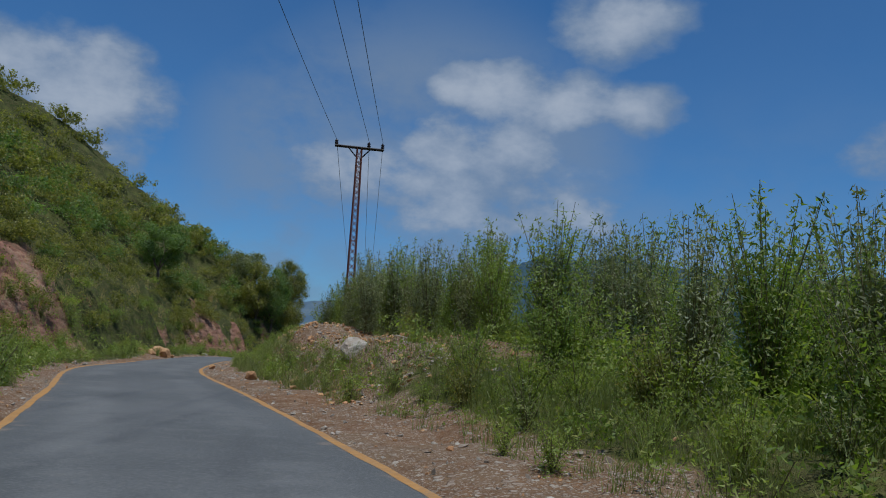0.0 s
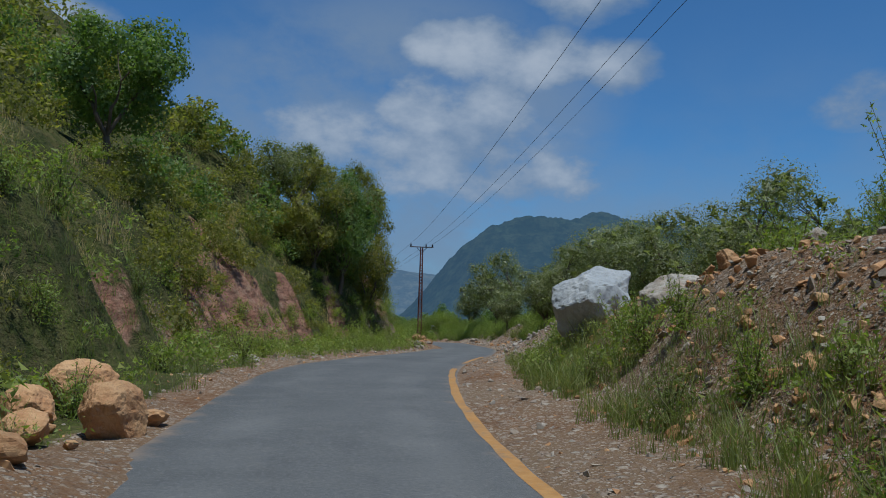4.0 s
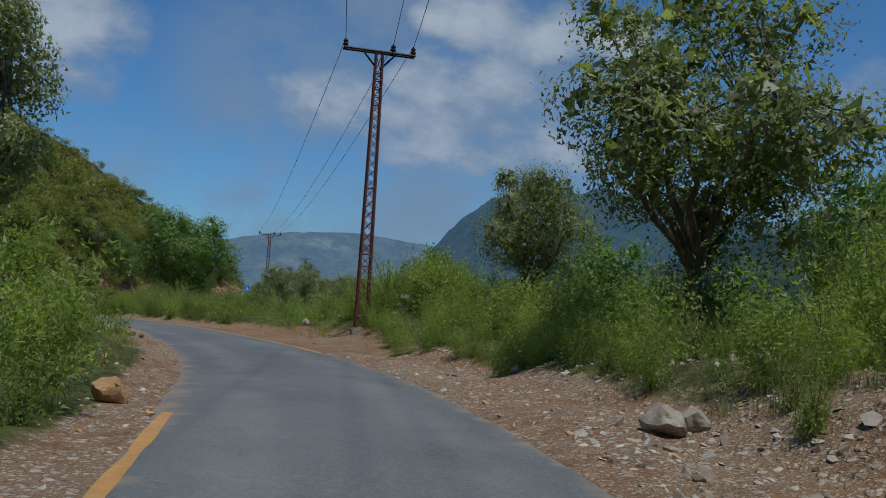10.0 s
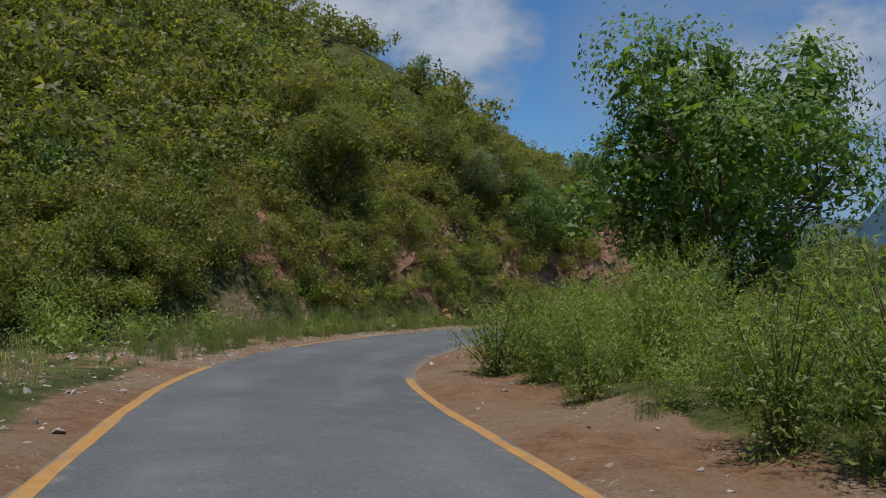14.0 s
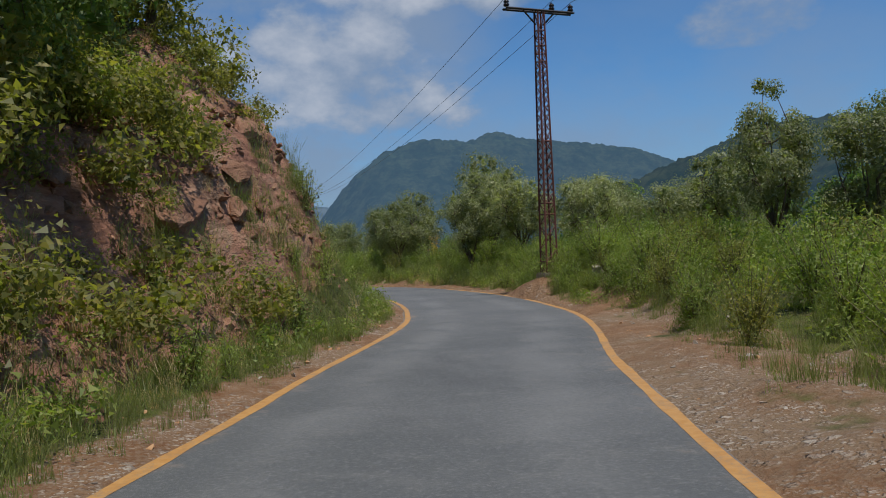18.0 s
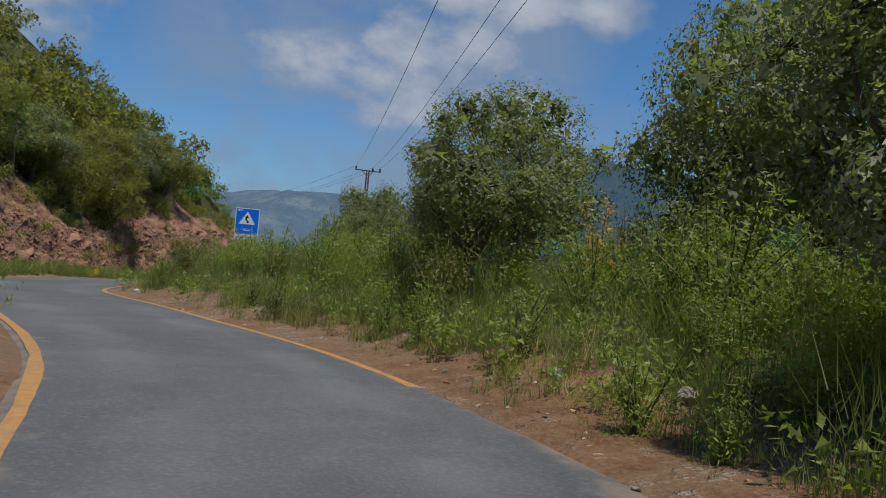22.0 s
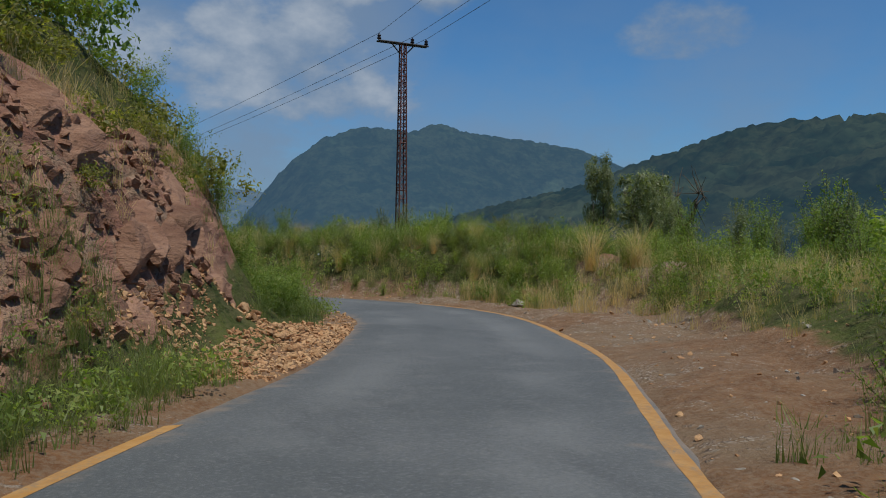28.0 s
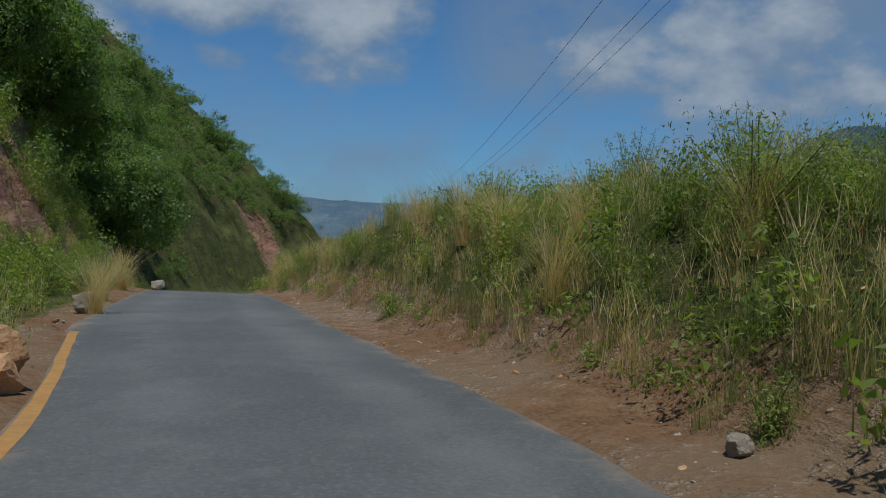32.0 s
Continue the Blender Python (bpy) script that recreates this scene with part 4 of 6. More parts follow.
TREES = [("olive", 9.6, 85.0, 5.6, 2.8), ("olive", 13.5, 89.5, 8.0, 3.6), ("olive", 13.0, 118.5, 8.6, 3.5), ("fig", 17.5, 109.5, 6.0, 3.0), ("olive", 12.4, 96.1, 6.2, 2.6), ("olive", 12.8, 128.6, 6.6, 2.0),
         ("fig", 20.0, 121.0, 7.0, 3.0), ("oak", -2.6, 168.8, 8.5, 4.6), ("olive", 4.2, 172.5, 5.6, 2.1), ("slim", 5.4, 197.8, 5.6, 1.25), ("slim", 7.4, 196.6, 5.4, 1.4), ("pale", 5.6, 214.4, 4.6, 2.0), ("pale", 8.2, 212.6, 4.4, 1.8),
         ("olive", 9.5, 214.6, 5.2, 1.9), ("olive", 8.4, 225.5, 7.2, 2.5), ("olive", 5.2, 237.0, 5.9, 1.9), ("slim", 3.6, 216.2, 4.7, 1.3), ("olive", 6.8, 221.0, 6.2, 2.4), ("olive", 2.9, 226.0, 4.4, 1.9), ("olive", 13.0, 209.0, 6.0, 2.6), ("pale", 15.5, 216.0, 5.6, 2.4), ("olive", 19.0, 219.0, 6.5, 2.8), ("olive", 5.0, 228.8, 5.2, 2.2), ("olive", 4.1, 249.4, 6.0, 2.0), ("olive", 3.9, 245.2, 5.2, 1.9), ("olive", 2.9, 241.4, 4.0, 1.5), ("slim", 21.0, 295.1, 7.2, 1.1), ("olive", 22.8, 293.6, 6.6, 2.1), ("olive", 5.6, 239.7, 6.0, 2.2),
         ("olive", 11.5, 217.5, 5.6, 2.4), ("far", 15.0, 223.0, 6.4, 3.2), ("far", 21.0, 234.0, 7.0, 3.4), ("far", 30.0, 246.0, 9.0, 4.4), ("olive", 12.0, 233.0, 5.8, 2.6),
         ("olive", 26.8, 297.0, 5.6, 2.2), ("olive", 14.5, 77.0, 8.0, 3.8), ("far", 22.5, 80.0, 8.5, 3.8), ("far", 20.0, 98.0, 7.5, 3.2),
         ("far", 14.0, 150.0, 6.6, 2.8), ("far", 20.0, 160.0, 7.6, 3.2), ("far", 17.0, 176.0, 7.5, 3.2), ("far", 12.0, 164.0, 6.4, 2.6), ("far", 26.0, 188.0, 7.5, 3.6), ("far", 19.0, 206.0, 6.4, 3.0),
         ("far", 36.0, 214.0, 8.5, 4.0), ("far", 32.0, 140.0, 6.5, 3.4), ("far", 27.0, 52.0, 7.5, 3.6), ("far", 33.0, 66.0, 8.0, 4.0), ("far", 42.0, 232.0, 9.0, 4.2),
         ("olive", 10.2, 104.0, 4.0, 1.8), ("olive", 3.6, 160.0, 3.4, 1.5), ("olive", 8.5, 183.0, 4.2, 1.9), ("far", 36.0, 262.0, 8.0, 3.0), ("far", 16.5, 212.0, 6.0, 2.6),
         ("far", 24.0, 222.0, 7.0, 3.2), ("far", 13.5, 242.0, 6.0, 2.8), ("far", 28.0, 170.0, 7.0, 3.4), ("far", 40.0, 196.0, 9.0, 4.4), ("far", 18.0, 136.0, 5.0, 2.6)]
HILL_TREES = [("fig", -12.3, 68.0, 5.5, 2.5), ("olive", -2.6, 94.5, 6.6, 2.9), ("olive", -6.6, 88.0, 5.4, 2.5), ("scrub", -14.5, 190.5, 5.0, 2.4), ("olive", -14.4, 188.0, 4.2, 2.0), ("fig", -13.6, 192.4, 4.2, 2.0), ("olive", -12.4, 196.4, 3.8, 1.9), ("scrub", -11.5, 197.0, 4.6, 2.3), ("scrub", -17.5, 177.0, 5.0, 2.6), ("fig", -26.0, 334.0, 7.5, 3.4), ("oak", -33.0, 342.0, 8.0, 3.8),
              ("oak", -22.5, 321.0, 7.0, 3.4), ("oak", -38.0, 352.0, 8.0, 3.8), ("olive", -13.0, 258.0, 4.6, 2.4), ("scrub", -10.5, 263.5, 4.6, 2.4), ("scrub", -7.4, 268.4, 4.6, 2.3), ("slim", -4.8, 130.0, 13.0, 3.0), ("scrub", -9.4, 262.0, 4.6, 2.2), ("scrub", -12.0, 259.0, 5.0, 2.6), ("olive", -8.8, 265.4, 4.8, 2.2), ("scrub", -15.0, 254.0, 5.0, 2.5), ("scrub", -14.5, 249.0, 5.0, 2.6), ("oak", -20.5, 316.5, 7.0, 3.4), ("oak", -11.8, 191.3, 4.6, 2.2),
              ("scrub", -17.0, 252.0, 5.0, 2.8), ("scrub", -12.6, 193.5, 4.8, 2.6), ("olive", -9.8, 200.0, 4.2, 2.0), ("scrub", -16.5, 187.0, 5.0, 2.8), ("scrub", -20.0, 180.0, 5.0, 2.6)]
TALUS_TREES = [("oak", -4.0, 86.2, 6.4, 2.4), ("scrub", -2.2, 88.4, 5.4, 1.9), ("scrub", -5.4, 84.6, 6.0, 2.4), ("olive", 9.2, 91.2, 5.0, 2.3), ("scrub", -2.6, 93.0, 6.4, 2.2), ("olive", 11.4, 82.6, 5.8, 2.8), ("olive", 12.8, 85.4, 6.0, 2.8),
               ("oak", -18.6, 311.4, 6.4, 3.1), ("oak", -24.4, 329.0, 7.0, 3.4), ("fig", -21.6, 324.0, 7.0, 3.2), ("oak", -29.0, 340.0, 8.0, 3.8), ("oak", -27.0, 318.0, 8.0, 3.8),
               ("olive", 6.8, 63.0, 5.0, 2.4), ("olive", 9.6, 60.0, 5.2, 2.5), ("olive", 5.6, 67.0, 4.6, 2.1)]
TREE_LOOK = {"scrub": ("scrub_tree", LEAF_SCRUB, "dense olive-yellow scrub tree overhanging the rock cut"),
             "olive": ("olive_tree", LEAF_OLIVE, "grey-green wild olive tree with a crooked trunk and airy crown"),
             "oak": ("broadleaf_tree", LEAF_DARK, "broad dark green tree with a full rounded crown"),
             "fig": ("fig_tree", LEAF_DARK, "open branching tree with large dark green leaves"),
             "far": ("valley_tree", LEAF_DARK, "rounded green tree farther down the valley"),
             "pale": ("flowering_tree", LEAF_PALE, "small grey-green tree dusted with pale cream blossom"),
             "slim": ("upright_tree", LEAF_OLIVE, "tall narrow grey-green tree among the roadside scrub")}
SIZE = {"scrub": (6.0, 3.0), "pale": (7.0, 3.0), "olive": (7.0, 3.0), "oak": (9.0, 5.0), "fig": (6.5, 3.2), "slim": (7.0, 1.9), "far": (7.0, 3.3)}


def build_trees():
    protos = {}
    for variety, (name, mat, label) in TREE_LOOK.items():
        for k in range(2):
            protos[variety, k] = plant(name, *grow(variety, 60 + 7 * k + len(variety)), mat, label, "tree", "trees of the valley", "trunk", "crown")
    for k, (variety, x, y, h, r) in enumerate(TREES + HILL_TREES + TALUS_TREES):
        h0, r0 = SIZE[variety]
        copy_thing(protos[variety, k % 2], scaled(x, y, gz(x, y) - 0.12, 47 * k % 360, r / r0, h / h0))
    for proto in protos.values():
        discard(proto)


build_trees()


# ---- scrub that clothes the hillside ----
def clothe(name, label, mat, spots, variants, seed, smooth=False):
    r = np.random.RandomState(seed)
    vs, fs, n = [], [], 0
    pick = r.randint(len(variants), size=len(spots))
    for k, (v, f) in enumerate(variants):
        at = spots[pick == k]
        if not len(at):
            continue
        a = r.uniform(0, 2 * math.pi, len(at))
        s = at[:, 3]
        c, sn = np.cos(a)[:, None], np.sin(a)[:, None]
        x = (v[None, :, 0] * c - v[None, :, 1] * sn) * s[:, None] + at[:, 0:1]
        y = (v[None, :, 0] * sn + v[None, :, 1] * c) * s[:, None] + at[:, 1:2]
        z = v[None, :, 2] * (s * r.uniform(0.8, 1.25, len(at)))[:, None] + at[:, 2:3]
        vs.append(np.stack([x, y, z], -1).reshape(-1, 3))
        fs.append((f[None] + (np.arange(len(at)) * len(v))[:, None, None]).reshape(-1, f.shape[1]) + n)
        n += vs[-1].shape[0]
    me = sheet(name, np.concatenate(vs), np.concatenate(fs), mat, smooth)
    return tagged(new(name, me), label, kind="stuff")


def hill_spots(r, count, y0, y1, d0, d1, s0, s1, bare=0.0):
    """Spots on the hillside above the cut."""
    y = r.uniform(y0, y1, count)
    d = d0 + (d1 - d0) * r.uniform(0, 1, count) ** 1.3
    run = np.maximum(knots(y, FOOT), 0.7) + knots(y, CUT) / 2.1 * r.uniform(1 - bare, 1, count)
    x = road_x(y) - (road_w(y) + run + d) / lean(y)
    z = ground(x, y) - 0.1
    s = r.uniform(s0, s1, count)
    keep = scar(y, run - np.maximum(knots(y, FOOT), 0.7) + d) < 0.35
    return np.stack([x, y, z, s], 1)[keep]


def build_scrub():
    r = np.random.RandomState(21)
    near = [round_parts(r, 1.0, 1.4, 13, 560, 0.088, 0.042)[1] for k in range(5)]
    fine = [round_parts(r, 1.0, 1.5, 12, 380, 0.105, 0.056)[1] for k in range(5)]
    coarse = [round_parts(r, 1.0, 1.3, 11, 215, 0.145, 0.085, 5)[1] for k in range(4)]
    clothe("hillside_scrub", "dense olive-green scrub at the foot of the hillside", LEAF_SCRUB,
           np.concatenate([hill_spots(r, 170, -4, 98, 0, 4, 0.5, 1.2, 0.9), hill_spots(r, 280, 146, 196, 0, 3, 0.5, 1.3, 1.0), hill_spots(r, 150, 160, 190, 0, 0.6, 0.5, 1.0, 1.0), hill_spots(r, 50, 190, 209, 0, 3, 0.5, 1.1, 0.5),
                           hill_spots(r, 110, 236, 283, 0, 3, 0.4, 1.1, 0.65)]), near, 27)
    clothe("hillside_scrub", "olive-green scrub on the steep hillside", LEAF_SCRUB,
           np.concatenate([hill_spots(r, 280, -10, 100, 2, 15, 0.6, 1.5), hill_spots(r, 420, 140, 210, 1, 15, 0.6, 1.5), hill_spots(r, 220, 232, 285, 2, 14, 0.6, 1.5)]), fine, 22)
    clothe("hillside_scrub", "dark green bushes among the scrub", LEAF_DARK,
           np.concatenate([hill_spots(r, 110, -10, 100, 1.5, 14, 0.8, 1.8), hill_spots(r, 60, 140, 210, 1.5, 14, 0.8, 1.7), hill_spots(r, 50, 232, 285, 2, 14, 0.8, 1.7),
                           hill_spots(r, 420, 298, 410, 0, 18, 1.0, 2.2), hill_spots(r, 170, 308, 352, 0, 5, 0.7, 1.5, 1.0)]), fine, 23)
    clothe("hillside_scrub", "olive-green scrub high on the hillside", LEAF_SCRUB,
           np.concatenate([hill_spots(r, 900, -10, 110, 8, 60, 0.9, 1.9), hill_spots(r, 3300, 96, 300, 3, 80, 1.0, 2.3)]), coarse, 24)
    clothe("hillside_scrub", "dark green woods high on the last cliff", LEAF_DARK, hill_spots(r, 620, 292, 430, 8, 60, 1.2, 2.4), coarse, 28)
    clothe("hillside_scrub", "fresh green shrubs leaning out over the cut", LEAF_LIME,
           np.concatenate([hill_spots(r, 30, 0, 96, 0, 4, 0.4, 0.9, 0.8), hill_spots(r, 80, 150, 208, 0, 4, 0.4, 1.0, 0.9), hill_spots(r, 60, 162, 190, 0, 0.6, 0.4, 0.9, 1.0), hill_spots(r, 36, 240, 282, 0, 4, 0.4, 0.9, 0.8)]), near, 25)
    valley = []
    for y0, y1, d0, d1, count in ((-10, 120, 11, 60, 300), (120, 270, 10, 70, 420), (262, 420, 12, 80, 300)):
        y, d = r.uniform(y0, y1, count), r.uniform(d0, d1, count)
        x = road_x(y) + (road_w(y) + d) / lean(y)
        valley.append(np.stack([x, y, ground(x, y) - 0.1, r.uniform(0.8, 1.8, count)], 1))
    clothe("valley_scrub", "green bushes filling the valley floor", LEAF_WEED, np.concatenate(valley), coarse, 26)


build_scrub()


# ---- grass ----
def grass_tuft(r, blades, height, width, spread, splay=0.28):
    """Bent tapering blades from one root, two triangles each."""
    a = r.uniform(0, 2 * math.pi, blades)
    base = np.stack([np.cos(a) * spread * r.uniform(0, 1, blades), np.sin(a) * spread * r.uniform(0, 1, blades), 0 * a], 1)
    h = height * r.uniform(0.4, 1.0, blades)
    out = r.normal(0, splay, (blades, 2)) * h[:, None]
    tip = base + np.concatenate([out, h[:, None]], 1)
    mid = base + np.concatenate([out * 0.35, (h * 0.6)[:, None]], 1)
    side = np.stack([-np.sin(a + 1), np.cos(a + 1), 0 * a], 1) * width / 2
    v = np.stack([base - side, base + side, mid + side * 0.8, mid - side * 0.8, tip], 1).reshape(-1, 3)
    k = np.arange(blades)[:, None] * 5
    return v, np.concatenate([k + [[0, 1, 2]], k + [[3, 2, 4]]])


def verge_spots(r, zones, gaps=-0.42):
    out = []
    for y0, y1, d0, d1, count, s0, s1 in zones:
        y = r.uniform(y0, y1, count)
        d = r.uniform(d0, d1, count)
        x = road_x(y) + np.where(d > 0, d + road_w(y), d - road_w(y)) / lean(y)
        keep = rough(x, y, 2.5, 2, 77) > gaps
        for tx, ty, th, tr in TIPS[:4]:
            keep &= (x - tx) ** 2 + (y - ty) ** 2 > (0.7 * tr) ** 2
        out.append(np.stack([x, y, ground(x, y) - 0.02, r.uniform(s0, s1, count)], 1)[keep])
    return np.concatenate(out)


def build_grass():
    r = np.random.RandomState(31)
    green = [grass_tuft(r, 19, 0.40, 0.012, 0.18) for k in range(4)]
    high = [grass_tuft(r, 46, 0.85, 0.010, 0.24, 0.24) for k in range(4)]
    dry = [grass_tuft(r, 34, 0.60, 0.008, 0.15) for k in range(4)]
    clothe("verge_grass", "green grass and low weeds along the verge", GRASS, verge_spots(r, [
        (0, 22, 1.4, 5.0, 400, 0.6, 1.4), (22, 64, 1.2, 2.8, 1000, 0.6, 1.4), (22, 64, 2.8, 7, 130, 0.4, 0.9), (64, 124, 3.0, 7, 420, 0.6, 1.2), (124, 178, 2.4, 7, 380, 0.6, 1.3), (172, 204, 0.9, 7, 1100, 0.25, 0.8), (200, 262, 0.45, 4.5, 1100, 0.4, 1.2),
        (262, 278, 2.8, 7, 160, 0.5, 1.0), (278, 325, 1.0, 7, 1100, 0.5, 1.3), (0, 95, -3.6, -0.6, 900, 0.6, 1.4), (95, 170, -9, -0.9, 1500, 0.4, 1.2), (202, 210, 0.5, 2.6, 160, 0.4, 1.0), (166, 208, -2.6, -0.6, 700, 0.5, 1.2),
        (208, 242, -7, -0.6, 520, 0.6, 1.3), (240, 268, -2.6, -0.25, 900, 0.5, 1.2), (277, 284, -2.6, -0.5, 140, 0.5, 1.1), (186, 208, -1.0, -0.3, 260, 0.4, 0.9), (284, 330, -6, -0.6, 500, 0.5, 1.2)]), green, 32)
    clothe("tall_grass", "waist-high green grass and reedy weeds", GRASS, verge_spots(r, [
        (204, 262, 1.0, 5.0, 1000, 0.6, 1.3), (164, 208, -2.8, -1.1, 330, 0.5, 1.1), (240, 268, -2.4, -0.6, 300, 0.5, 0.95), (277, 284, -2.6, -0.9, 60, 0.5, 1.0), (206, 240, -5, -1.0, 260, 0.6, 1.2),
        (90, 124, 2.2, 6, 260, 0.6, 1.1), (4, 17, 2.2, 5, 110, 0.5, 1.0), (20, 60, 1.3, 2.8, 300, 0.4, 0.8), (144, 164, 1.6, 4, 90, 0.5, 0.9), (278, 322, 1.4, 7, 700, 0.5, 1.1), (202, 210, 0.6, 2.6, 90, 0.4, 0.8), (96, 128, -7, -1.0, 260, 0.4, 0.9), (284, 318, -5, -1.2, 220, 0.6, 1.2)]), high, 34)
    clothe("tall_grass", "mixed green grass on the last bank", GRASS, verge_spots(r, [(279, 300, 1.3, 7, 420, 0.5, 1.1), (184, 200, 1.2, 4, 160, 0.4, 0.9), (240, 268, -1.7, -0.35, 320, 0.35, 0.75), (160, 208, -1.7, -0.45, 380, 0.35, 0.75), (274.5, 284, -4.5, -0.7, 120, 0.5, 1.0), (230, 250, 1.2, 3.5, 160, 0.4, 0.8)], -9), high, 35)
    clothe("dry_grass", "dry straw-coloured grass on banks and cut", STRAW, np.concatenate([verge_spots(r, [
        (262, 276, 3.6, 8, 120, 0.6, 1.4), (276, 330, 1.2, 8, 1500, 0.6, 1.6), (264, 280, 2.6, 7, 160, 0.6, 1.3), (284, 325, -6, -0.8, 320, 0.7, 1.5), (120, 160, -8, -1, 160, 0.4, 0.9), (204, 240, 0.8, 3, 140, 0.5, 0.9), (168, 206, -2.2, -0.8, 120, 0.6, 1.1)]),
        hill_spots(r, 260, 20, 96, 0, 4, 0.7, 1.7, 0.9), hill_spots(r, 200, 165, 208, 0, 2.5, 0.6, 1.4, 0.9), hill_spots(r, 300, 240, 282, 0, 3, 0.7, 1.6, 0.9)]), dry, 33)


build_grass()


def build_undergrowth():
    r = np.random.RandomState(36)
    mats = [round_parts(r, 0.55, 0.46, 8, 104, 0.068, 0.026, 1)[1] for k in range(5)]
    bushes = [sapling_parts(r, 1.5, 20, 680, 0.082, 0.030, 0.75)[1] for k in range(5)]
    clothe("thicket", "thick green bushes crowding behind the verge", LEAF_WEED, verge_spots(r, [
        (6, 17, 4.0, 10, 26, 0.7, 1.2), (22, 62, 7.4, 12, 60, 0.7, 1.2), (82, 126, 4.0, 11, 190, 0.8, 1.5), (122, 178, 4.5, 11, 110, 0.6, 1.2), (176, 204, 3.6, 10, 110, 0.7, 1.3), (198, 262, 3.0, 10, 170, 0.6, 1.15), (262, 278, 3.4, 12, 60, 0.45, 0.9), (278, 296, 2.4, 8, 70, 0.45, 0.85), (278, 330, 2.2, 12, 140, 0.45, 0.9),
        (94, 172, -9, -3.0, 70, 0.6, 1.2), (206, 242, -9, -1.5, 50, 0.6, 1.2), (284, 322, -8, -1.5, 70, 0.7, 1.3), (196, 218, 1.6, 6, 90, 0.6, 1.0)]), bushes, 39)
    dense = [sapling_parts(r, 1.6, 24, 1800, 0.076, 0.022, 0.8)[1] for k in range(4)]
    clothe("thicket", "dense leafy shrubs between road and trees", LEAF_WEED, verge_spots(r, [
        (82, 126, 2.8, 7, 46, 0.6, 1.2), (85, 99, 1.9, 4.2, 22, 0.5, 0.95), (107, 120, 2.0, 4.2, 12, 0.5, 0.9), (96, 121, 2.4, 4.6, 18, 0.4, 0.8), (94, 124, -6, -1.1, 16, 0.7, 1.3), (122, 170, -7, -2.0, 13, 0.6, 1.2), (206, 242, -6, -1.0, 14, 0.6, 1.25),
        (283, 320, -5, -1.2, 16, 0.6, 1.2), (126, 140, -4.5, -1.7, 12, 0.7, 1.1), (103, 118, -5, -1.8, 12, 0.6, 1.0), (203, 210, 0.9, 2.6, 12, 0.3, 0.55), (275.5, 284, -5.5, -1.2, 34, 0.55, 0.95), (150, 170, 1.8, 5, 26, 0.7, 1.1), (122, 134, 1.7, 4.5, 30, 0.5, 0.85), (283, 297, 1.6, 6, 26, 0.3, 0.6), (204, 230, 1.6, 4, 20, 0.5, 0.9)], -9), dense, 41)
    clothe("thicket", "thick green bushes crowding the bank", LEAF_LIME, verge_spots(r, [(279, 284, 3.0, 7.5, 40, 0.45, 0.85), (283, 293, 2.0, 7.0, 60, 0.45, 0.85), (292, 322, 1.8, 6, 60, 0.45, 0.8), (289, 304, -6.0, -2.0, 60, 0.95, 1.6), (91, 104, -4.0, -1.5, 26, 0.6, 1.0), (296, 320, -4.5, -1.2, 50, 0.7, 1.2), (79, 93, 4.6, 8.5, 60, 0.8, 1.5), (77, 91, -4.8, -1.8, 34, 0.5, 0.95), (8, 42, -4.4, -1.3, 40, 0.5, 0.95), (118, 134, -5, -1.8, 14, 0.6, 1.0), (125, 140, 4.0, 8.5, 60, 0.8, 1.3)], -9), bushes, 40)
    clothe("undergrowth", "low green weeds and seedlings on the verges", LEAF_WEED, verge_spots(r, [
        (0, 22, 1.9, 7, 130, 0.6, 1.5), (22, 64, 1.6, 3.0, 110, 0.5, 1.2), (22, 64, 3, 7, 50, 0.5, 1.0), (64, 124, 3.0, 9, 240, 0.6, 1.4), (124, 178, 2.6, 8, 240, 0.6, 1.6), (176, 204, 2.6, 9, 160, 0.6, 1.6), (200, 262, 0.6, 7, 520, 0.5, 1.5),
        (262, 278, 3.0, 10, 90, 0.6, 1.4), (278, 330, 1.0, 10, 520, 0.6, 1.6), (0, 95, -4.0, -0.6, 360, 0.6, 1.6), (95, 170, -12, -0.9, 420, 0.6, 1.7), (168, 208, -2.2, -0.5, 160, 0.5, 1.3),
        (206, 242, -9, -0.6, 260, 0.6, 1.7), (240, 268, -2.0, -0.4, 160, 0.5, 1.2), (277, 284, -2.2, -0.5, 40, 0.5, 1.3), (283, 330, -8, -0.6, 260, 0.6, 1.6)]), mats, 37)
    clothe("undergrowth", "weeds and small shrubs rooted in the cut", LEAF_SCRUB, np.concatenate([
        hill_spots(r, 260, -10, 98, 0, 1.5, 0.6, 1.5, 1.0), hill_spots(r, 90, 170, 208, 0, 1.5, 0.5, 1.2, 1.0), hill_spots(r, 60, 242, 268, 0, 1.5, 0.5, 1.2, 1.0),
        hill_spots(r, 160, 300, 400, 0, 2, 0.8, 2.0, 1.0)]), mats, 38)
    clothe("thicket", "grey-green bushes on the bank behind the road sign", LEAF_OLIVE, verge_spots(r, [(240, 263, 1.7, 4.6, 44, 0.55, 0.95), (283, 300, 2.4, 6, 16, 0.5, 0.8)], -9), dense, 42)
    clothe("thicket", "dark green bushes under the olive trees", LEAF_DARK, verge_spots(r, [(80, 124, 5.0, 9, 40, 0.8, 1.4)], -9), dense, 43)


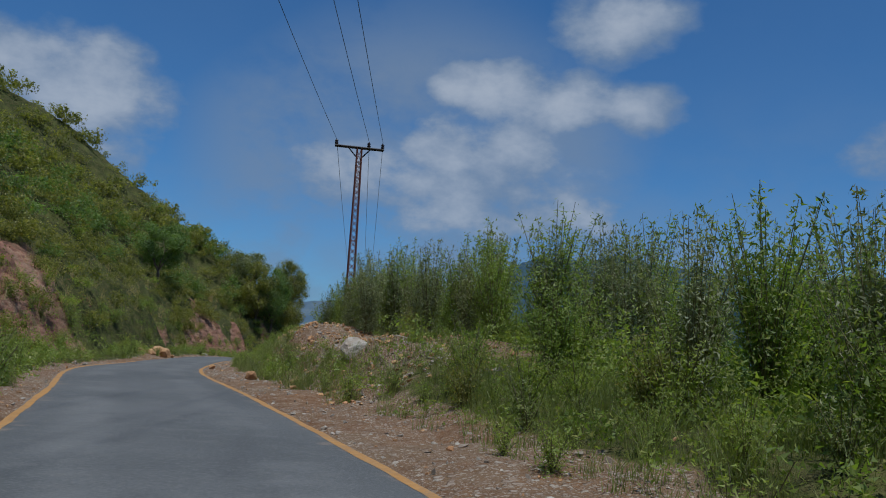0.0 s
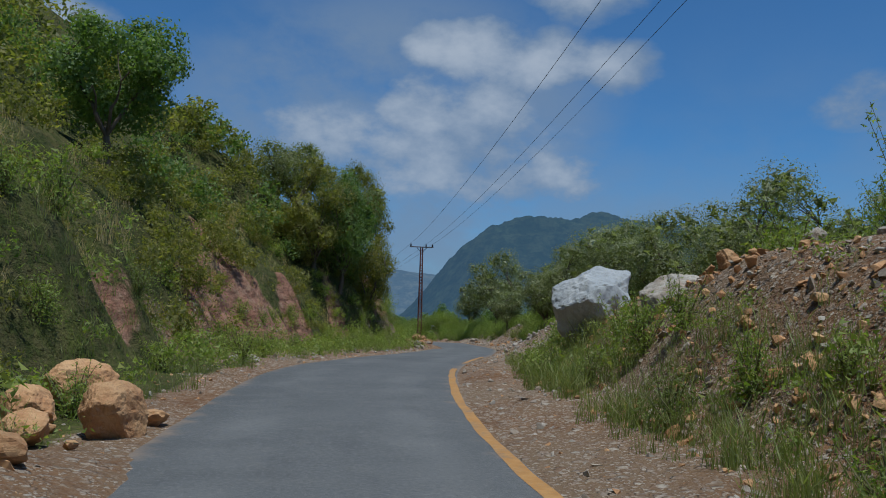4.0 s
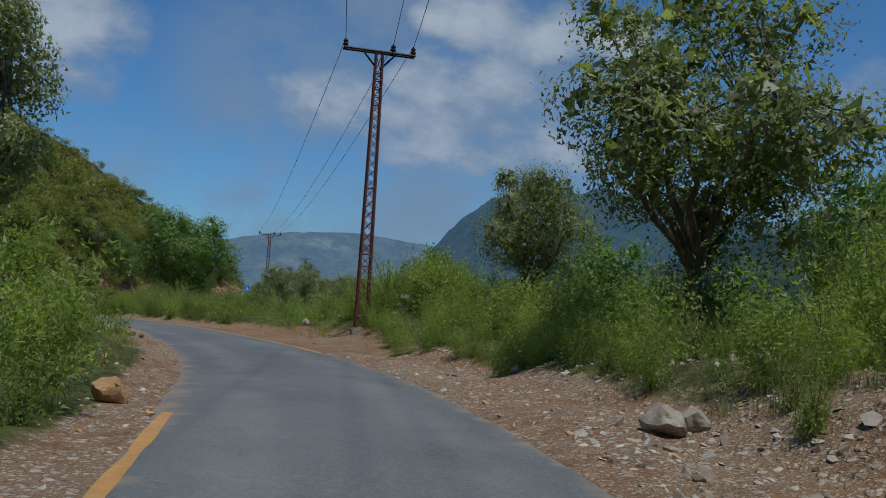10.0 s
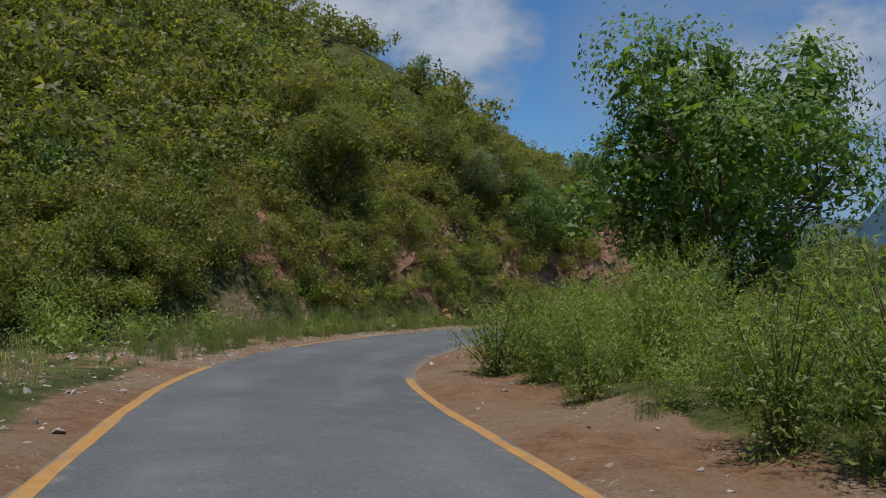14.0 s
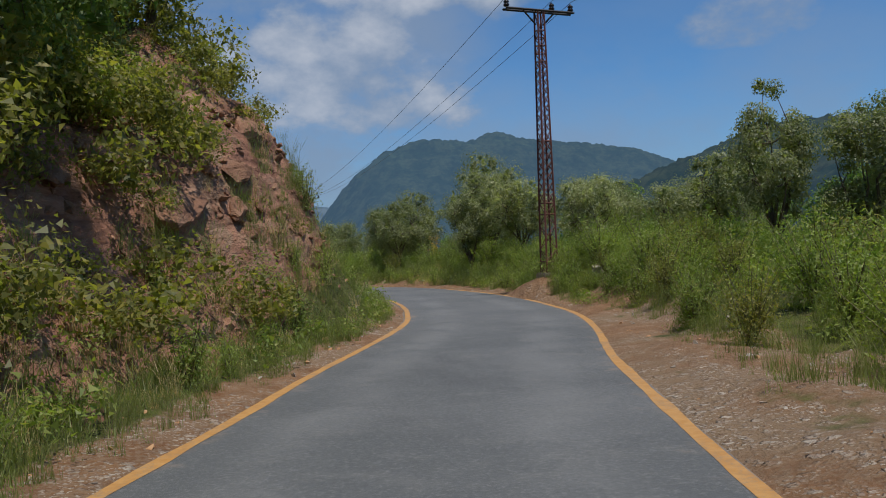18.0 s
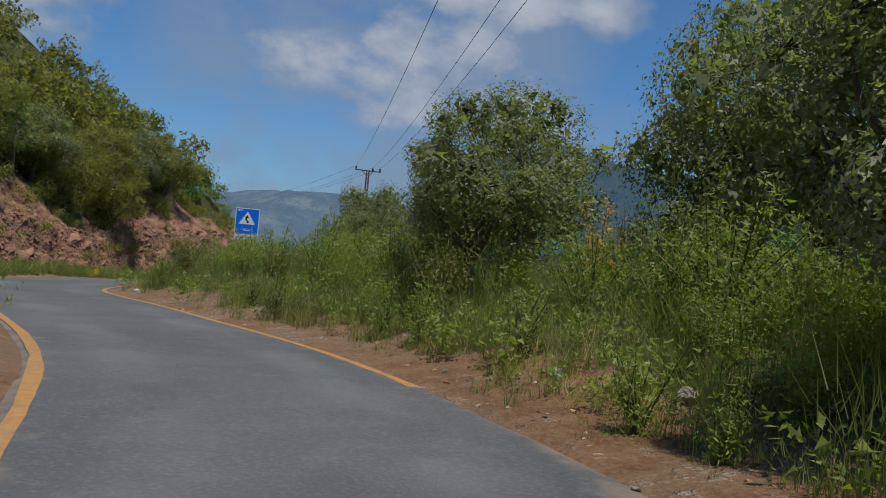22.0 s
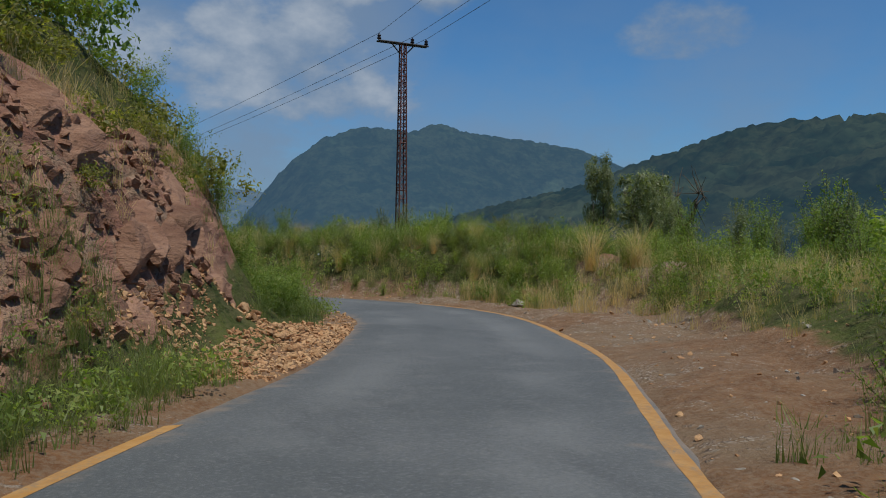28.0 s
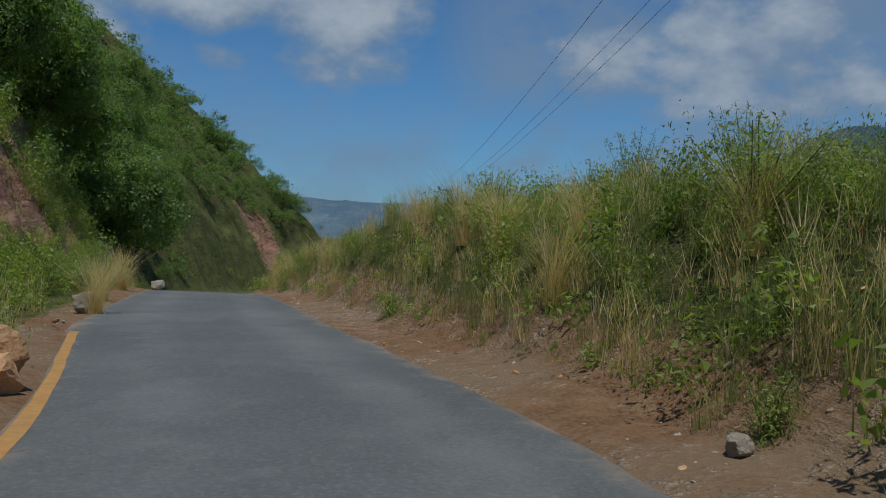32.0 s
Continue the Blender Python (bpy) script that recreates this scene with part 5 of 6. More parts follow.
build_undergrowth()
r31 = np.random.RandomState(35)
clump_mesh = [sheet("tuft", *grass_tuft(r31, 360, 1.35, 0.008, 0.16, 0.34), STRAW, False) for k in range(3)]
for k, (x, y, s) in enumerate([(8.0, 283.9, 1.0), (9.9, 279.2, 1.35), (4.8, 290.1, 0.9), (6.0, 288.5, 0.9), (1.6, 296.2, 1.0), (10.6, 277.8, 1.2), (7.4, 286.2, 0.7), (3.6, 294.0, 0.9), (8.9, 285.6, 0.9),
                               (-0.2, 300.8, 1.2), (0.6, 299.2, 1.1), (1.9, 297.0, 0.9), (-1.6, 303.4, 1.0), (-12.3, 323.2, 1.2), (-10.8, 321.0, 1.1), (-8.6, 317.0, 1.0), (-6.2, 311.5, 1.1), (2.8, 300.6, 1.0),
                               (-7.6, 300.5, 1.1), (-9.6, 304.0, 1.0), (-11.8, 308.6, 1.2), (-12.5, 186.1, 0.8), (-9.4, 79.5, 1.1), (-4.9, 291.5, 0.8), (4.6, 296.4, 1.1), (6.4, 293.0, 1.0)]):
    clump = thing("grass_clump", (x, y, gz(x, y) - 0.03), "tall clump of dry straw-coloured grass", "grass", "dry grass clumps")
    clump.scale = (s, s, s)
    tagged(part("tuft", clump_mesh[k % 3], clump), kind="stuff")
bloom = thing("flowering_weed", (-9.0, 255.4, gz(-9.0, 255.4) - 0.02), "bright yellow flowering weed on the grass verge", "weed")
v, f = sapling_parts(np.random.RandomState(8), 0.5, 14, 420, 0.05, 0.03, 0.4)[1]
tagged(part("blossom", sheet("blossom", v, f, FLOWER, False), bloom, "bright yellow blossoms"), kind="stuff")
tagged(part("tuft", sheet("tuft", *grass_tuft(np.random.RandomState(9), 80, 0.5, 0.012, 0.25), GRASS, False), bloom), kind="stuff")


# ---- single plants that stand out ----
def pine(r, height, spread, needles):
    """A young pine: straight stem, whorls of rising boughs, tufts of needles."""
    t = np.linspace(0, 1, 8)
    wood = [tube(np.stack([0.05 * np.sin(5 * t), 0 * t, height * t], 1), 0.02 * height * (1 - 0.9 * t) + 0.006, 6)]
    spots, outs = [], []
    for k in range(int(height * 9)):
        z = height * r.uniform(0.12, 1.0)
        reach = spread * (1.05 - z / height) ** 0.75 * r.uniform(0.6, 1.05)
        a = r.uniform(0, 2 * math.pi)
        u = np.linspace(0, 1, 5)
        line = np.stack([np.cos(a) * reach * u, np.sin(a) * reach * u, z + 0.45 * reach * u**1.5], 1)
        wood.append(tube(line, 0.016 * (1 - 0.85 * u) + 0.002, 3))
        per = needles
        w = r.uniform(0.2, 1.0, per) ** 0.7
        body = np.stack([np.interp(w, u, line[:, i]) for i in range(3)], 1)
        spots.append(body + r.normal(0, 0.07 + 0.05 * spread, (per, 3)))
        outs.append(np.tile([np.cos(a), np.sin(a), 0.7], (per, 1)))
    return joined(wood), leaf_points(np.concatenate(spots), r, 0.17, 0.03, 0.3, np.concatenate(outs))


def single(name, wood, leaves, mat, label, category, x, y, turn=0.0, s=1.0, trunk="trunk", crown="crown"):
    root = plant(name, wood, leaves, mat, label, category, "", trunk, crown)
    root.matrix_world = scaled(x, y, gz(x, y) - 0.08, turn, s)
    return root


rp = np.random.RandomState(44)
single("young_pine", *pine(rp, 4.6, 1.35, 60), LEAF_PINE, "bright green young pine standing above the rock cut", "pine", -13.4, 256.0)
single("young_pine", *pine(rp, 3.2, 1.0, 50), LEAF_PINE, "small green pine among scrub on the hillside", "pine", -17.5, 249.0)
for x, y, s in ((-57.0, 308.0, 1.0), (-38.5, 262.0, 0.8)):
    single("cypress", *pine(rp, 6.5, 0.9, 46), LEAF_DARK, "dark narrow cypress on the skyline of the hill", "cypress", x, y, 0, s)
single("cypress", *pine(rp, 3.4, 1.4, 80), LEAF_DARK, "dark rounded juniper bush on the skyline of the hill", "cypress", -21.6, 200.8)
for x, y, s in ((4.3, 223.1, 0.85), (7.4, 216.5, 0.7)):
    single("yellowing_shrub", *sapling_parts(rp, 2.6, 14, 900, 0.09, 0.04, 0.6), LEAF_GOLD, "shrub with withered golden yellow leaves", "shrub", x, y, 0, s, "wood", "foliage")
for x, y, s in ((-2.3, 244.5, 1.0), (-3.5, 240.6, 0.55), (5.2, 209.0, 0.7)):
    single("withered_weed", *sapling_parts(rp, 1.3, 16, 700, 0.07, 0.03, 0.5), LEAF_RUSSET, "withered reddish brown weed among green grass", "weed", x, y, 0, s, "wood", "foliage")
bare = thing("bare_tree", (25.5, 293.5, gz(25.5, 293.5) - 0.1), "leafless grey tree with thin forking branches", "tree")
tagged(part("crown", sheet("crown", *tree_parts(rp, 7.4, 1.9, 70, 140, 0.1, 0.05, 0.3, 0.5)[0], BARK), bare), kind="stuff")


# ---- pylons and wires ----
def beam(p, q, w):
    """A square bar between two points."""
    return tube([p, (np.array(p) + np.array(q)) / 2, q], [w * 0.71] * 3, 4)


def cap(bm_radius, height, z):
    return [(bm_radius * r, z + height * h) for r, h in ((0.35, 0.0), (1.0, 0.15), (1.0, 0.35), (0.6, 0.45), (0.95, 0.6), (0.9, 0.75), (0.45, 0.85), (0.3, 1.0))]


def turned(profile, sides=12):
    """A solid of revolution about z."""
    ang = np.linspace(0, 2 * math.pi, sides, endpoint=False)
    v = np.array([(r * math.cos(a), r * math.sin(a), z) for r, z in profile for a in ang])
    f = [(i * sides + j, i * sides + (j + 1) % sides, (i + 1) * sides + (j + 1) % sides, (i + 1) * sides + j) for i in range(len(profile) - 1) for j in range(sides)]
    return v, np.array(f)


TALL = 10.5


def pylon():
    root = thing("lattice_pylon", (0, 0, 0), "rusty red steel lattice pylon carrying three wires", "pylon", "pylons of the power line")

    def half(z):
        return 0.215 - 0.095 * z / TALL
    corners = [(-1, -1), (1, -1), (1, 1), (-1, 1)]
    for sx, sy in corners:
        part("leg", sheet("leg", *beam((sx * half(0), sy * half(0), -0.3), (sx * half(TALL), sy * half(TALL), TALL), 0.052), RUST, False), root)
    levels = [0.0]
    while levels[-1] < TALL - 0.5:
        levels.append(levels[-1] + 1.15 * half(levels[-1]) * 2)
    levels[-1] = TALL
    for i, (z0, z1) in enumerate(zip(levels, levels[1:])):
        for k in range(4):
            a, b = corners[k], corners[(k + 1) % 4]
            p = (a[0] * half(z0), a[1] * half(z0), z0)
            q = (b[0] * half(z1), b[1] * half(z1), z1)
            p2 = (b[0] * half(z0), b[1] * half(z0), z0)
            q2 = (a[0] * half(z1), a[1] * half(z1), z1)
            pair = ((p, q), (p2, q2)) if z0 > TALL * 0.25 and z0 < TALL * 0.8 else ((p, q) if (i + k) % 2 else (p2, q2),)
            for s, e in pair:
                part("brace", sheet("brace", *beam(s, e, 0.022), RUST, False), root)
            if i in (0, 4, 5, 11) or z1 > TALL * 0.8:
                part("strut", sheet("strut", *beam((a[0] * half(z1), a[1] * half(z1), z1), (b[0] * half(z1), b[1] * half(z1), z1), 0.03), RUST, False), root)
    for y in (-0.12, 0.12):
        part("crossarm", sheet("crossarm", *beam((-1.32, y, TALL), (1.32, y, TALL), 0.07), DARK_STEEL, False), root, "dark steel crossarm")
    for s in (-1, 1):
        part("arm_brace", sheet("arm_brace", *beam((s * 0.14, 0, TALL - 0.55), (s * 0.62, 0, TALL), 0.05), DARK_STEEL, False), root)
    for x in (-1.25, 0.5, 1.25):
        me = sheet("insulator", *turned(cap(0.10, 0.32, TALL + 0.06)), PORCELAIN)
        me.transform(Matrix.Translation((x, 0, 0)))
        part("insulator", me, root, "brown porcelain insulator")
    bm = bmesh.new()
    bmesh.ops.create_cube(bm, size=1.0, matrix=Matrix.Translation((0, 0, -0.2)) @ Matrix.Diagonal((0.7, 0.7, 0.5, 1)))
    bmesh.ops.bevel(bm, geom=bm.edges[:], offset=0.04, segments=2, affect="EDGES")
    part("footing", from_bm("footing", bm, STONE), root, "rough concrete footing")
    return root


PYLONS = [(-9.0, -42.0, 11.5), (1.95, 43.2, 10.8), (7.85, 132.7, 7.95), (2.75, 205.8, 4.85), (9.15, 294.6, 4.45), (-14.5, 392.0, 0.6)]


def build_power_line():
    proto = pylon()
    for x, y, top in PYLONS:
        z = gz(x, y)
        copy_thing(proto, scaled(x, y, z, 4, 1.0, (top - z) / TALL))
    discard(proto)
    for (x0, y0, z0), (x1, y1, z1) in zip(PYLONS, PYLONS[1:]):
        for off in (-1.25, 0.5, 1.25):
            t = np.linspace(0, 1, 33)
            line = np.stack([x0 + (x1 - x0) * t + off, y0 + (y1 - y0) * t, z0 + (z1 - z0) * t + 0.38 - 4 * 1.1 * t * (1 - t)], 1)
            wire = new("power_cable", sheet("power_cable", *tube(line, [0.012] * 33, 4), WIRE))
            tagged(wire, "thin sagging overhead power cable", "cable", "cables of the power line")


build_power_line()


# ---- the road sign ----
BLUE = plain("sign_blue", (0.010, 0.18, 0.84), 0.35, 0.0, 0.12)
WHITE = plain("sign_white", (0.84, 0.85, 0.86), 0.4, 0.0, 0.2)
BLACK = plain("sign_black", (0.015, 0.016, 0.018), 0.4, 0.0, 0.1)
POST = plain("grey_painted_post", (0.20, 0.22, 0.23), 0.5, 0.3)


def plate(name, outline, depth, mat, y):
    """A flat plate in the x-z plane, cut to an outline, its front at y."""
    bm = bmesh.new()
    front = bm.faces.new([bm.verts.new((x, y, z)) for x, z in outline])
    back = bmesh.ops.extrude_face_region(bm, geom=[front])
    bmesh.ops.translate(bm, verts=[g for g in back["geom"] if isinstance(g, bmesh.types.BMVert)], vec=(0, depth, 0))
    bmesh.ops.recalc_face_normals(bm, faces=bm.faces[:])
    return from_bm(name, bm, mat)


def rounded(x0, z0, x1, z1, r):
    out = []
    for cx, cz, a in ((x1 - r, z1 - r, 0), (x0 + r, z1 - r, 90), (x0 + r, z0 + r, 180), (x1 - r, z0 + r, 270)):
        out += [(cx + r * math.cos(radians(a + k * 22.5)), cz + r * math.sin(radians(a + k * 22.5))) for k in range(5)]
    return out


def lettering(name, words, size, x, z, mat, y, width=None, bold=0.0):
    cu = bpy.data.curves.new(name, "FONT")
    cu.offset = bold
    cu.body, cu.size, cu.extrude, cu.align_x, cu.align_y = words, size, 0.002, "CENTER", "CENTER"
    ob = bpy.data.objects.new(name, cu)
    scene.collection.objects.link(ob)
    me = bpy.data.meshes.new_from_object(ob.evaluated_get(bpy.context.evaluated_depsgraph_get()))
    bpy.data.objects.remove(ob)
    co = np.array([v.co[:] for v in me.vertices])
    span = co[:, 0].max() - co[:, 0].min() if len(co) else 1
    me.transform(Matrix.Translation((x, y, z)) @ Matrix.Rotation(radians(90), 4, "X") @ Matrix.Diagonal(((width / span) if width else 1, 1, 1, 1)))
    me.materials.clear()
    me.materials.append(mat)
    return me


def build_sign():
    w, h, low = 1.18, 1.6, 0.34
    root = thing("road_sign", (0, 0, 0), "blue and white winding road warning sign on two grey posts", "road sign")
    bottom = 2.15
    for x in (-0.33, 0.36):
        part("post", sheet("post", *tube([(x, 0.07, -0.4), (x, 0.07, 1.5), (x, 0.07, bottom + h - 0.2)], [0.045] * 3, 12), POST), root, "grey steel post")
    part("border", plate("border", rounded(-w / 2, bottom, w / 2, bottom + h, 0.06), 0.02, WHITE, 0.0), root, "white sign board with rounded corners")
    part("field", plate("field", rounded(-w / 2 + 0.035, bottom + low, w / 2 - 0.035, bottom + h - 0.035, 0.04), 0.004, BLUE, -0.004), root, "blue sign field")
    part("plaque_rim", plate("plaque_rim", rounded(-w / 2 + 0.02, bottom + 0.02, w / 2 - 0.02, bottom + low - 0.015, 0.04), 0.004, BLACK, -0.003), root)
    part("plaque", plate("plaque", rounded(-w / 2 + 0.035, bottom + 0.035, w / 2 - 0.035, bottom + low - 0.03, 0.035), 0.004, WHITE, -0.006), root, "white lower plaque with black script")
    apex, left, right = (0.0, bottom + h - 0.16), (-0.41, bottom + 0.80), (0.41, bottom + 0.80)
    part("triangle", plate("triangle", [left, right, apex], 0.004, WHITE, -0.008), root, "white warning triangle")
    zz = np.linspace(0, 1, 13)
    mid = [(0.055 * math.sin(5.6 * t + 0.6) - 0.01, bottom + 0.87 + 0.26 * t) for t in zz]
    snake = [(x - 0.042, z) for x, z in mid] + [(x + 0.042, z) for x, z in mid[::-1]]
    part("arrow_shaft", plate("arrow_shaft", snake, 0.003, BLACK, -0.0115), root, "black winding arrow")
    tx, tz = mid[-1]
    part("arrow_head", plate("arrow_head", [(tx - 0.1, tz - 0.005), (tx + 0.1, tz - 0.005), (tx + 0.005, tz + 0.13)], 0.003, BLACK, -0.0115), root, "black arrow head")
    part("lettering", lettering("lettering", "ERRA", 0.105, -0.36, bottom + h - 0.12, WHITE, -0.0065, None, 0.004), root, "white capital letters")
    part("script", lettering("script", "! \uFBA7\uFE98\uFEB4\uFBA8 \uFE81", 0.27, 0.03, bottom + 0.56, WHITE, -0.0065, 0.52, 0.003), root, "pale handwritten-looking script")
    part("script", lettering("script", "\uFB9F\uFBFF\uFBA8 \uFB8C\uFEEE\uFEE3 \uFB8E\uFE8E\uFEE7\uFEAE\uFEC4\uFEA7 \uFBAF\uFB94\uFE81", 0.22, 0.0, bottom + 0.19, BLACK, -0.0085, 1.02, 0.003),
         root, "black script on the plaque")
    x, y = -1.63, 252.9
    root.matrix_world = pose(x, y, -3.7 - bottom, 0, 0, -8.3)
    return root


SIGN = build_sign()


# ---- stones ----
def rock_mesh(name, seed, mat, level, squash=0.75):
    """An angular block: a ball cut by random planes and roughened."""
    r = np.random.RandomState(seed)
    bm = bmesh.new()
    bmesh.ops.create_icosphere(bm, subdivisions=level, radius=1.0)
    co = np.array([v.co[:] for v in bm.verts])
    for k in range(16):
        n = r.normal(size=3)
        n /= np.linalg.norm(n)
        over = co @ n - r.uniform(0.5, 0.85)
        co = co - np.clip(over, 0, None)[:, None] * n * 0.92
    bump = np.array([noise.fractal(Vector(c) * 1.9 + Vector((seed, 0, 0)), 0.9, 2.1, 5) for c in co])
    sharp = np.array([noise.fractal(Vector(c) * 6.0 + Vector((seed, 3, 0)), 0.8, 2.1, 4) for c in co])
    soft = 0.6 if level > 4 else 1.0
    co = co * (1 + 0.17 * soft * bump + 0.06 * soft * sharp)[:, None] * (1, r.uniform(0.7, 0.95), squash)
    co[:, 2] -= co[:, 2].min()
    for v, c in zip(bm.verts, co):
        v.co = c
    return from_bm(name, bm, mat)


def chipped(r):
    """A small broken stone: the hull of a few random points, as triangles."""
    bm = bmesh.new()
    stretch = np.array([1.0, r.uniform(0.55, 0.95), r.uniform(0.35, 0.75)])
    for p in ways(r, 11) * r.uniform(0.7, 1.1, (11, 1)) * stretch:
        bm.verts.new(p)
    hull = bmesh.ops.convex_hull(bm, input=bm.verts[:])
    bmesh.ops.delete(bm, geom=list({g for g in hull["geom_interior"] if isinstance(g, bmesh.types.BMVert)}), context="VERTS")
    bm.verts.index_update()
    v = np.array([q.co[:] for q in bm.verts])
    f = np.array([[q.index for q in p.verts] for p in bm.faces])
    bm.free()
    turn = np.array(Euler((r.uniform(-0.5, 0.5), r.uniform(-0.5, 0.5), 0)).to_matrix())
    v = v @ turn.T
    v[:, 2] -= 0.6 * v[:, 2].min()
    return v, f


def stones(name, label, mat, spots, seed):
    r = np.random.RandomState(seed)
    return clothe(name, label, mat, spots, [chipped(r) for k in range(9)], seed)


def build_gravel():
    r = np.random.RandomState(51)

    def sized(zones):
        at = verge_spots(r, zones)
        at[:, 3] *= np.exp(np.clip(r.normal(0, 0.45, len(at)), -0.8, 0.75))
        return at
    stones("verge_gravel", "pale broken stones and gravel along the verge", STONE, sized([
        (0, 64, 0.10, 2.4, 2600, 0.018, 0.05), (64, 126, 0.10, 3.4, 3400, 0.018, 0.05), (17, 61, 1.4, 5.8, 4600, 0.025, 0.06), (68, 94, 0.5, 5.5, 3400, 0.018, 0.046), (75, 90, 0.9, 4.6, 3200, 0.03, 0.075), (88, 112, 0.3, 2.6, 2200, 0.028, 0.07), (62, 98, -4.2, -0.05, 3000, 0.02, 0.055),
        (94, 126, 0.6, 4.5, 1500, 0.018, 0.046), (126, 180, 0.2, 3, 900, 0.014, 0.04), (180, 205, 0.2, 4, 700, 0.014, 0.035),
        (0, 128, -1.2, -0.05, 1800, 0.015, 0.042), (128, 172, -3.4, -0.2, 2600, 0.02, 0.055), (172, 184, -1.3, -0.1, 460, 0.025, 0.05), (184, 206, -1.2, -0.1, 200, 0.02, 0.04),
        (206, 262, 0.05, 1.8, 1100, 0.012, 0.03), (262, 320, 0.2, 3.2, 900, 0.014, 0.04), (283, 312, -2, -0.1, 200, 0.015, 0.035)]), 61)
    stones("red_gravel", "reddish brown earth clods and chips", RED_STONE, sized([
        (0, 126, 0.1, 3.5, 1800, 0.016, 0.045), (17, 61, 1.4, 6, 4600, 0.025, 0.07), (30, 61, 1.6, 5.5, 1500, 0.05, 0.10), (0, 128, -1.6, -0.05, 1300, 0.018, 0.04), (180, 214, 0.2, 3, 420, 0.012, 0.03),
        (206, 262, 0.1, 2.2, 700, 0.014, 0.035), (262, 320, 0.1, 3.4, 1300, 0.014, 0.04), (170, 208, -1.6, -0.2, 260, 0.02, 0.05), (267.5, 275, -2.2, -0.02, 7000, 0.022, 0.052), (275, 280, -1.0, -0.03, 300, 0.02, 0.05),
        (210, 217, -2.2, -0.2, 420, 0.02, 0.05)]), 62)


    stones("rock_shards", "broken angular shards standing out of the cut", CUT_ROCK, np.concatenate([
        hill_spots(r, 4200, 243, 274, 0, 0.3, 0.05, 0.19, 1.0), hill_spots(r, 2000, 178, 208, 0, 0.3, 0.05, 0.19, 1.0), hill_spots(r, 500, 34, 48, 0, 2.5, 0.04, 0.12, 1.0)]), 66)


build_gravel()
ROCKS = {"pale": [rock_mesh("rock", 70 + k, STONE, 3) for k in range(4)], "red": [rock_mesh("rock", 80 + k, RED_STONE, 3) for k in range(4)],
         "dark": [rock_mesh("rock", 85, DARK_STONE, 3)],
         "grey": [rock_mesh("rock", 90 + k, GREY_STONE, 3, 0.85) for k in range(3)]}
BIG_ROCKS = {"pale": [rock_mesh("rock", 210 + k, STONE, 5) for k in range(2)], "red": [rock_mesh("rock", 220 + k, RED_STONE, 5) for k in range(3)],
             "dark": [rock_mesh("rock", 230, DARK_STONE, 4)], "grey": [rock_mesh("rock", 240 + k, GREY_STONE, 5, 0.85) for k in range(3)]}
ROCK_LABEL = {"dark": ("rock", "dark grey stone lying on the verge"), "pale": ("rock", "pale angular limestone rock on the verge"), "red": ("rock", "reddish orange rock fallen from the cut"), "grey": ("boulder", "large pale grey limestone boulder")}


def rock(kind, x, y, size, turn=0.0, lift=None, flat=1.0, sink=0.15, label=""):
    name, text = ROCK_LABEL[kind]
    meshes = ROCKS[kind]
    me = meshes[int(abs(x * 31 + y * 17)) % len(meshes)]
    if size > 0.38:
        me = BIG_ROCKS[kind][int(abs(x * 31 + y * 17)) % len(BIG_ROCKS[kind])]
    ob = new(name, me)
    z = gz(x, y) - (sink + (0.22 if size > 0.38 else 0.05)) * size if lift is None else lift
    ob.matrix_world = scaled(x, y, z, turn, size, size * flat)
    return tagged(ob, label or text, "rock" if name == "rock" else "boulder", "rocks beside the road")


rock("grey", -0.35, 58.3, 0.98, 20, None, 1.25, 0.0)
rock("pale", -0.5, 54.3, 0.8, 110, None, 0.9, 0.75, "grey-brown boulder half buried in the rubble mound")
rock("grey", 6.4, 79.0, 0.9, 140, None, 0.85, 0.36, "pitted grey boulder lying on white rubble")
rock("red", -0.45, 52.9, 0.32, 60)
for x, y, size, turn, flat in ((-9.1, 52.7, 0.46, 30, 1.2), (-8.35, 50.8, 0.44, 80, 1.15), (-8.6, 48.4, 0.22, 15, 0.8), (-8.95, 50.0, 0.3, 200, 0.9), (-8.1, 51.7, 0.24, 120, 0.7), (-9.3, 51.3, 0.4, 310, 1.0), (-9.6, 50.2, 0.4, 250, 1.0)):
    rock("red", x, y, size, turn, None, flat, 0.1)
rock("pale", -0.45, 50.9, 0.16, 10)
rock("pale", -7.7, 63.2, 0.42, 10, None, 0.45, 0.0, "tilted flat pale slab at the road's edge")
rock("red", -7.15, 147.7, 0.55, 12, None, 0.5, 0.05, "low layered reddish slab on the verge")
rock("pale", 4.55, 205.0, 0.30, 140, None, 1.3)
rock("pale", 9.5, 111.5, 0.24, 50)
rock("pale", -15.0, 173.6, 0.22, 100)
rock("pale", -14.3, 176.0, 0.16, 10)
rock("red", -13.7, 180.7, 0.22, 140)
rock("pale", 7.44, 279.4, 0.26, 5)
rock("pale", 8.4, 279.8, 0.18, 95)
rock("pale", 2.96, 291.4, 0.13, 70, None, 1.0, 0.1, "small white stone on the verge")
rock("pale", -18.3, 322.9, 0.36, 15, None, 1.3)
rock("red", -3.55, 292.2, 0.42, 60, None, 1.1)
rock("red", -1.3, 288.2, 0.30, 10)
rock("pale", -7.9, 300.6, 0.3, 40, None, 1.3)
rock("pale", -4.6, 241.2, 0.16, 35)
rock("pale", 6.9, 143.8, 0.24, 20)
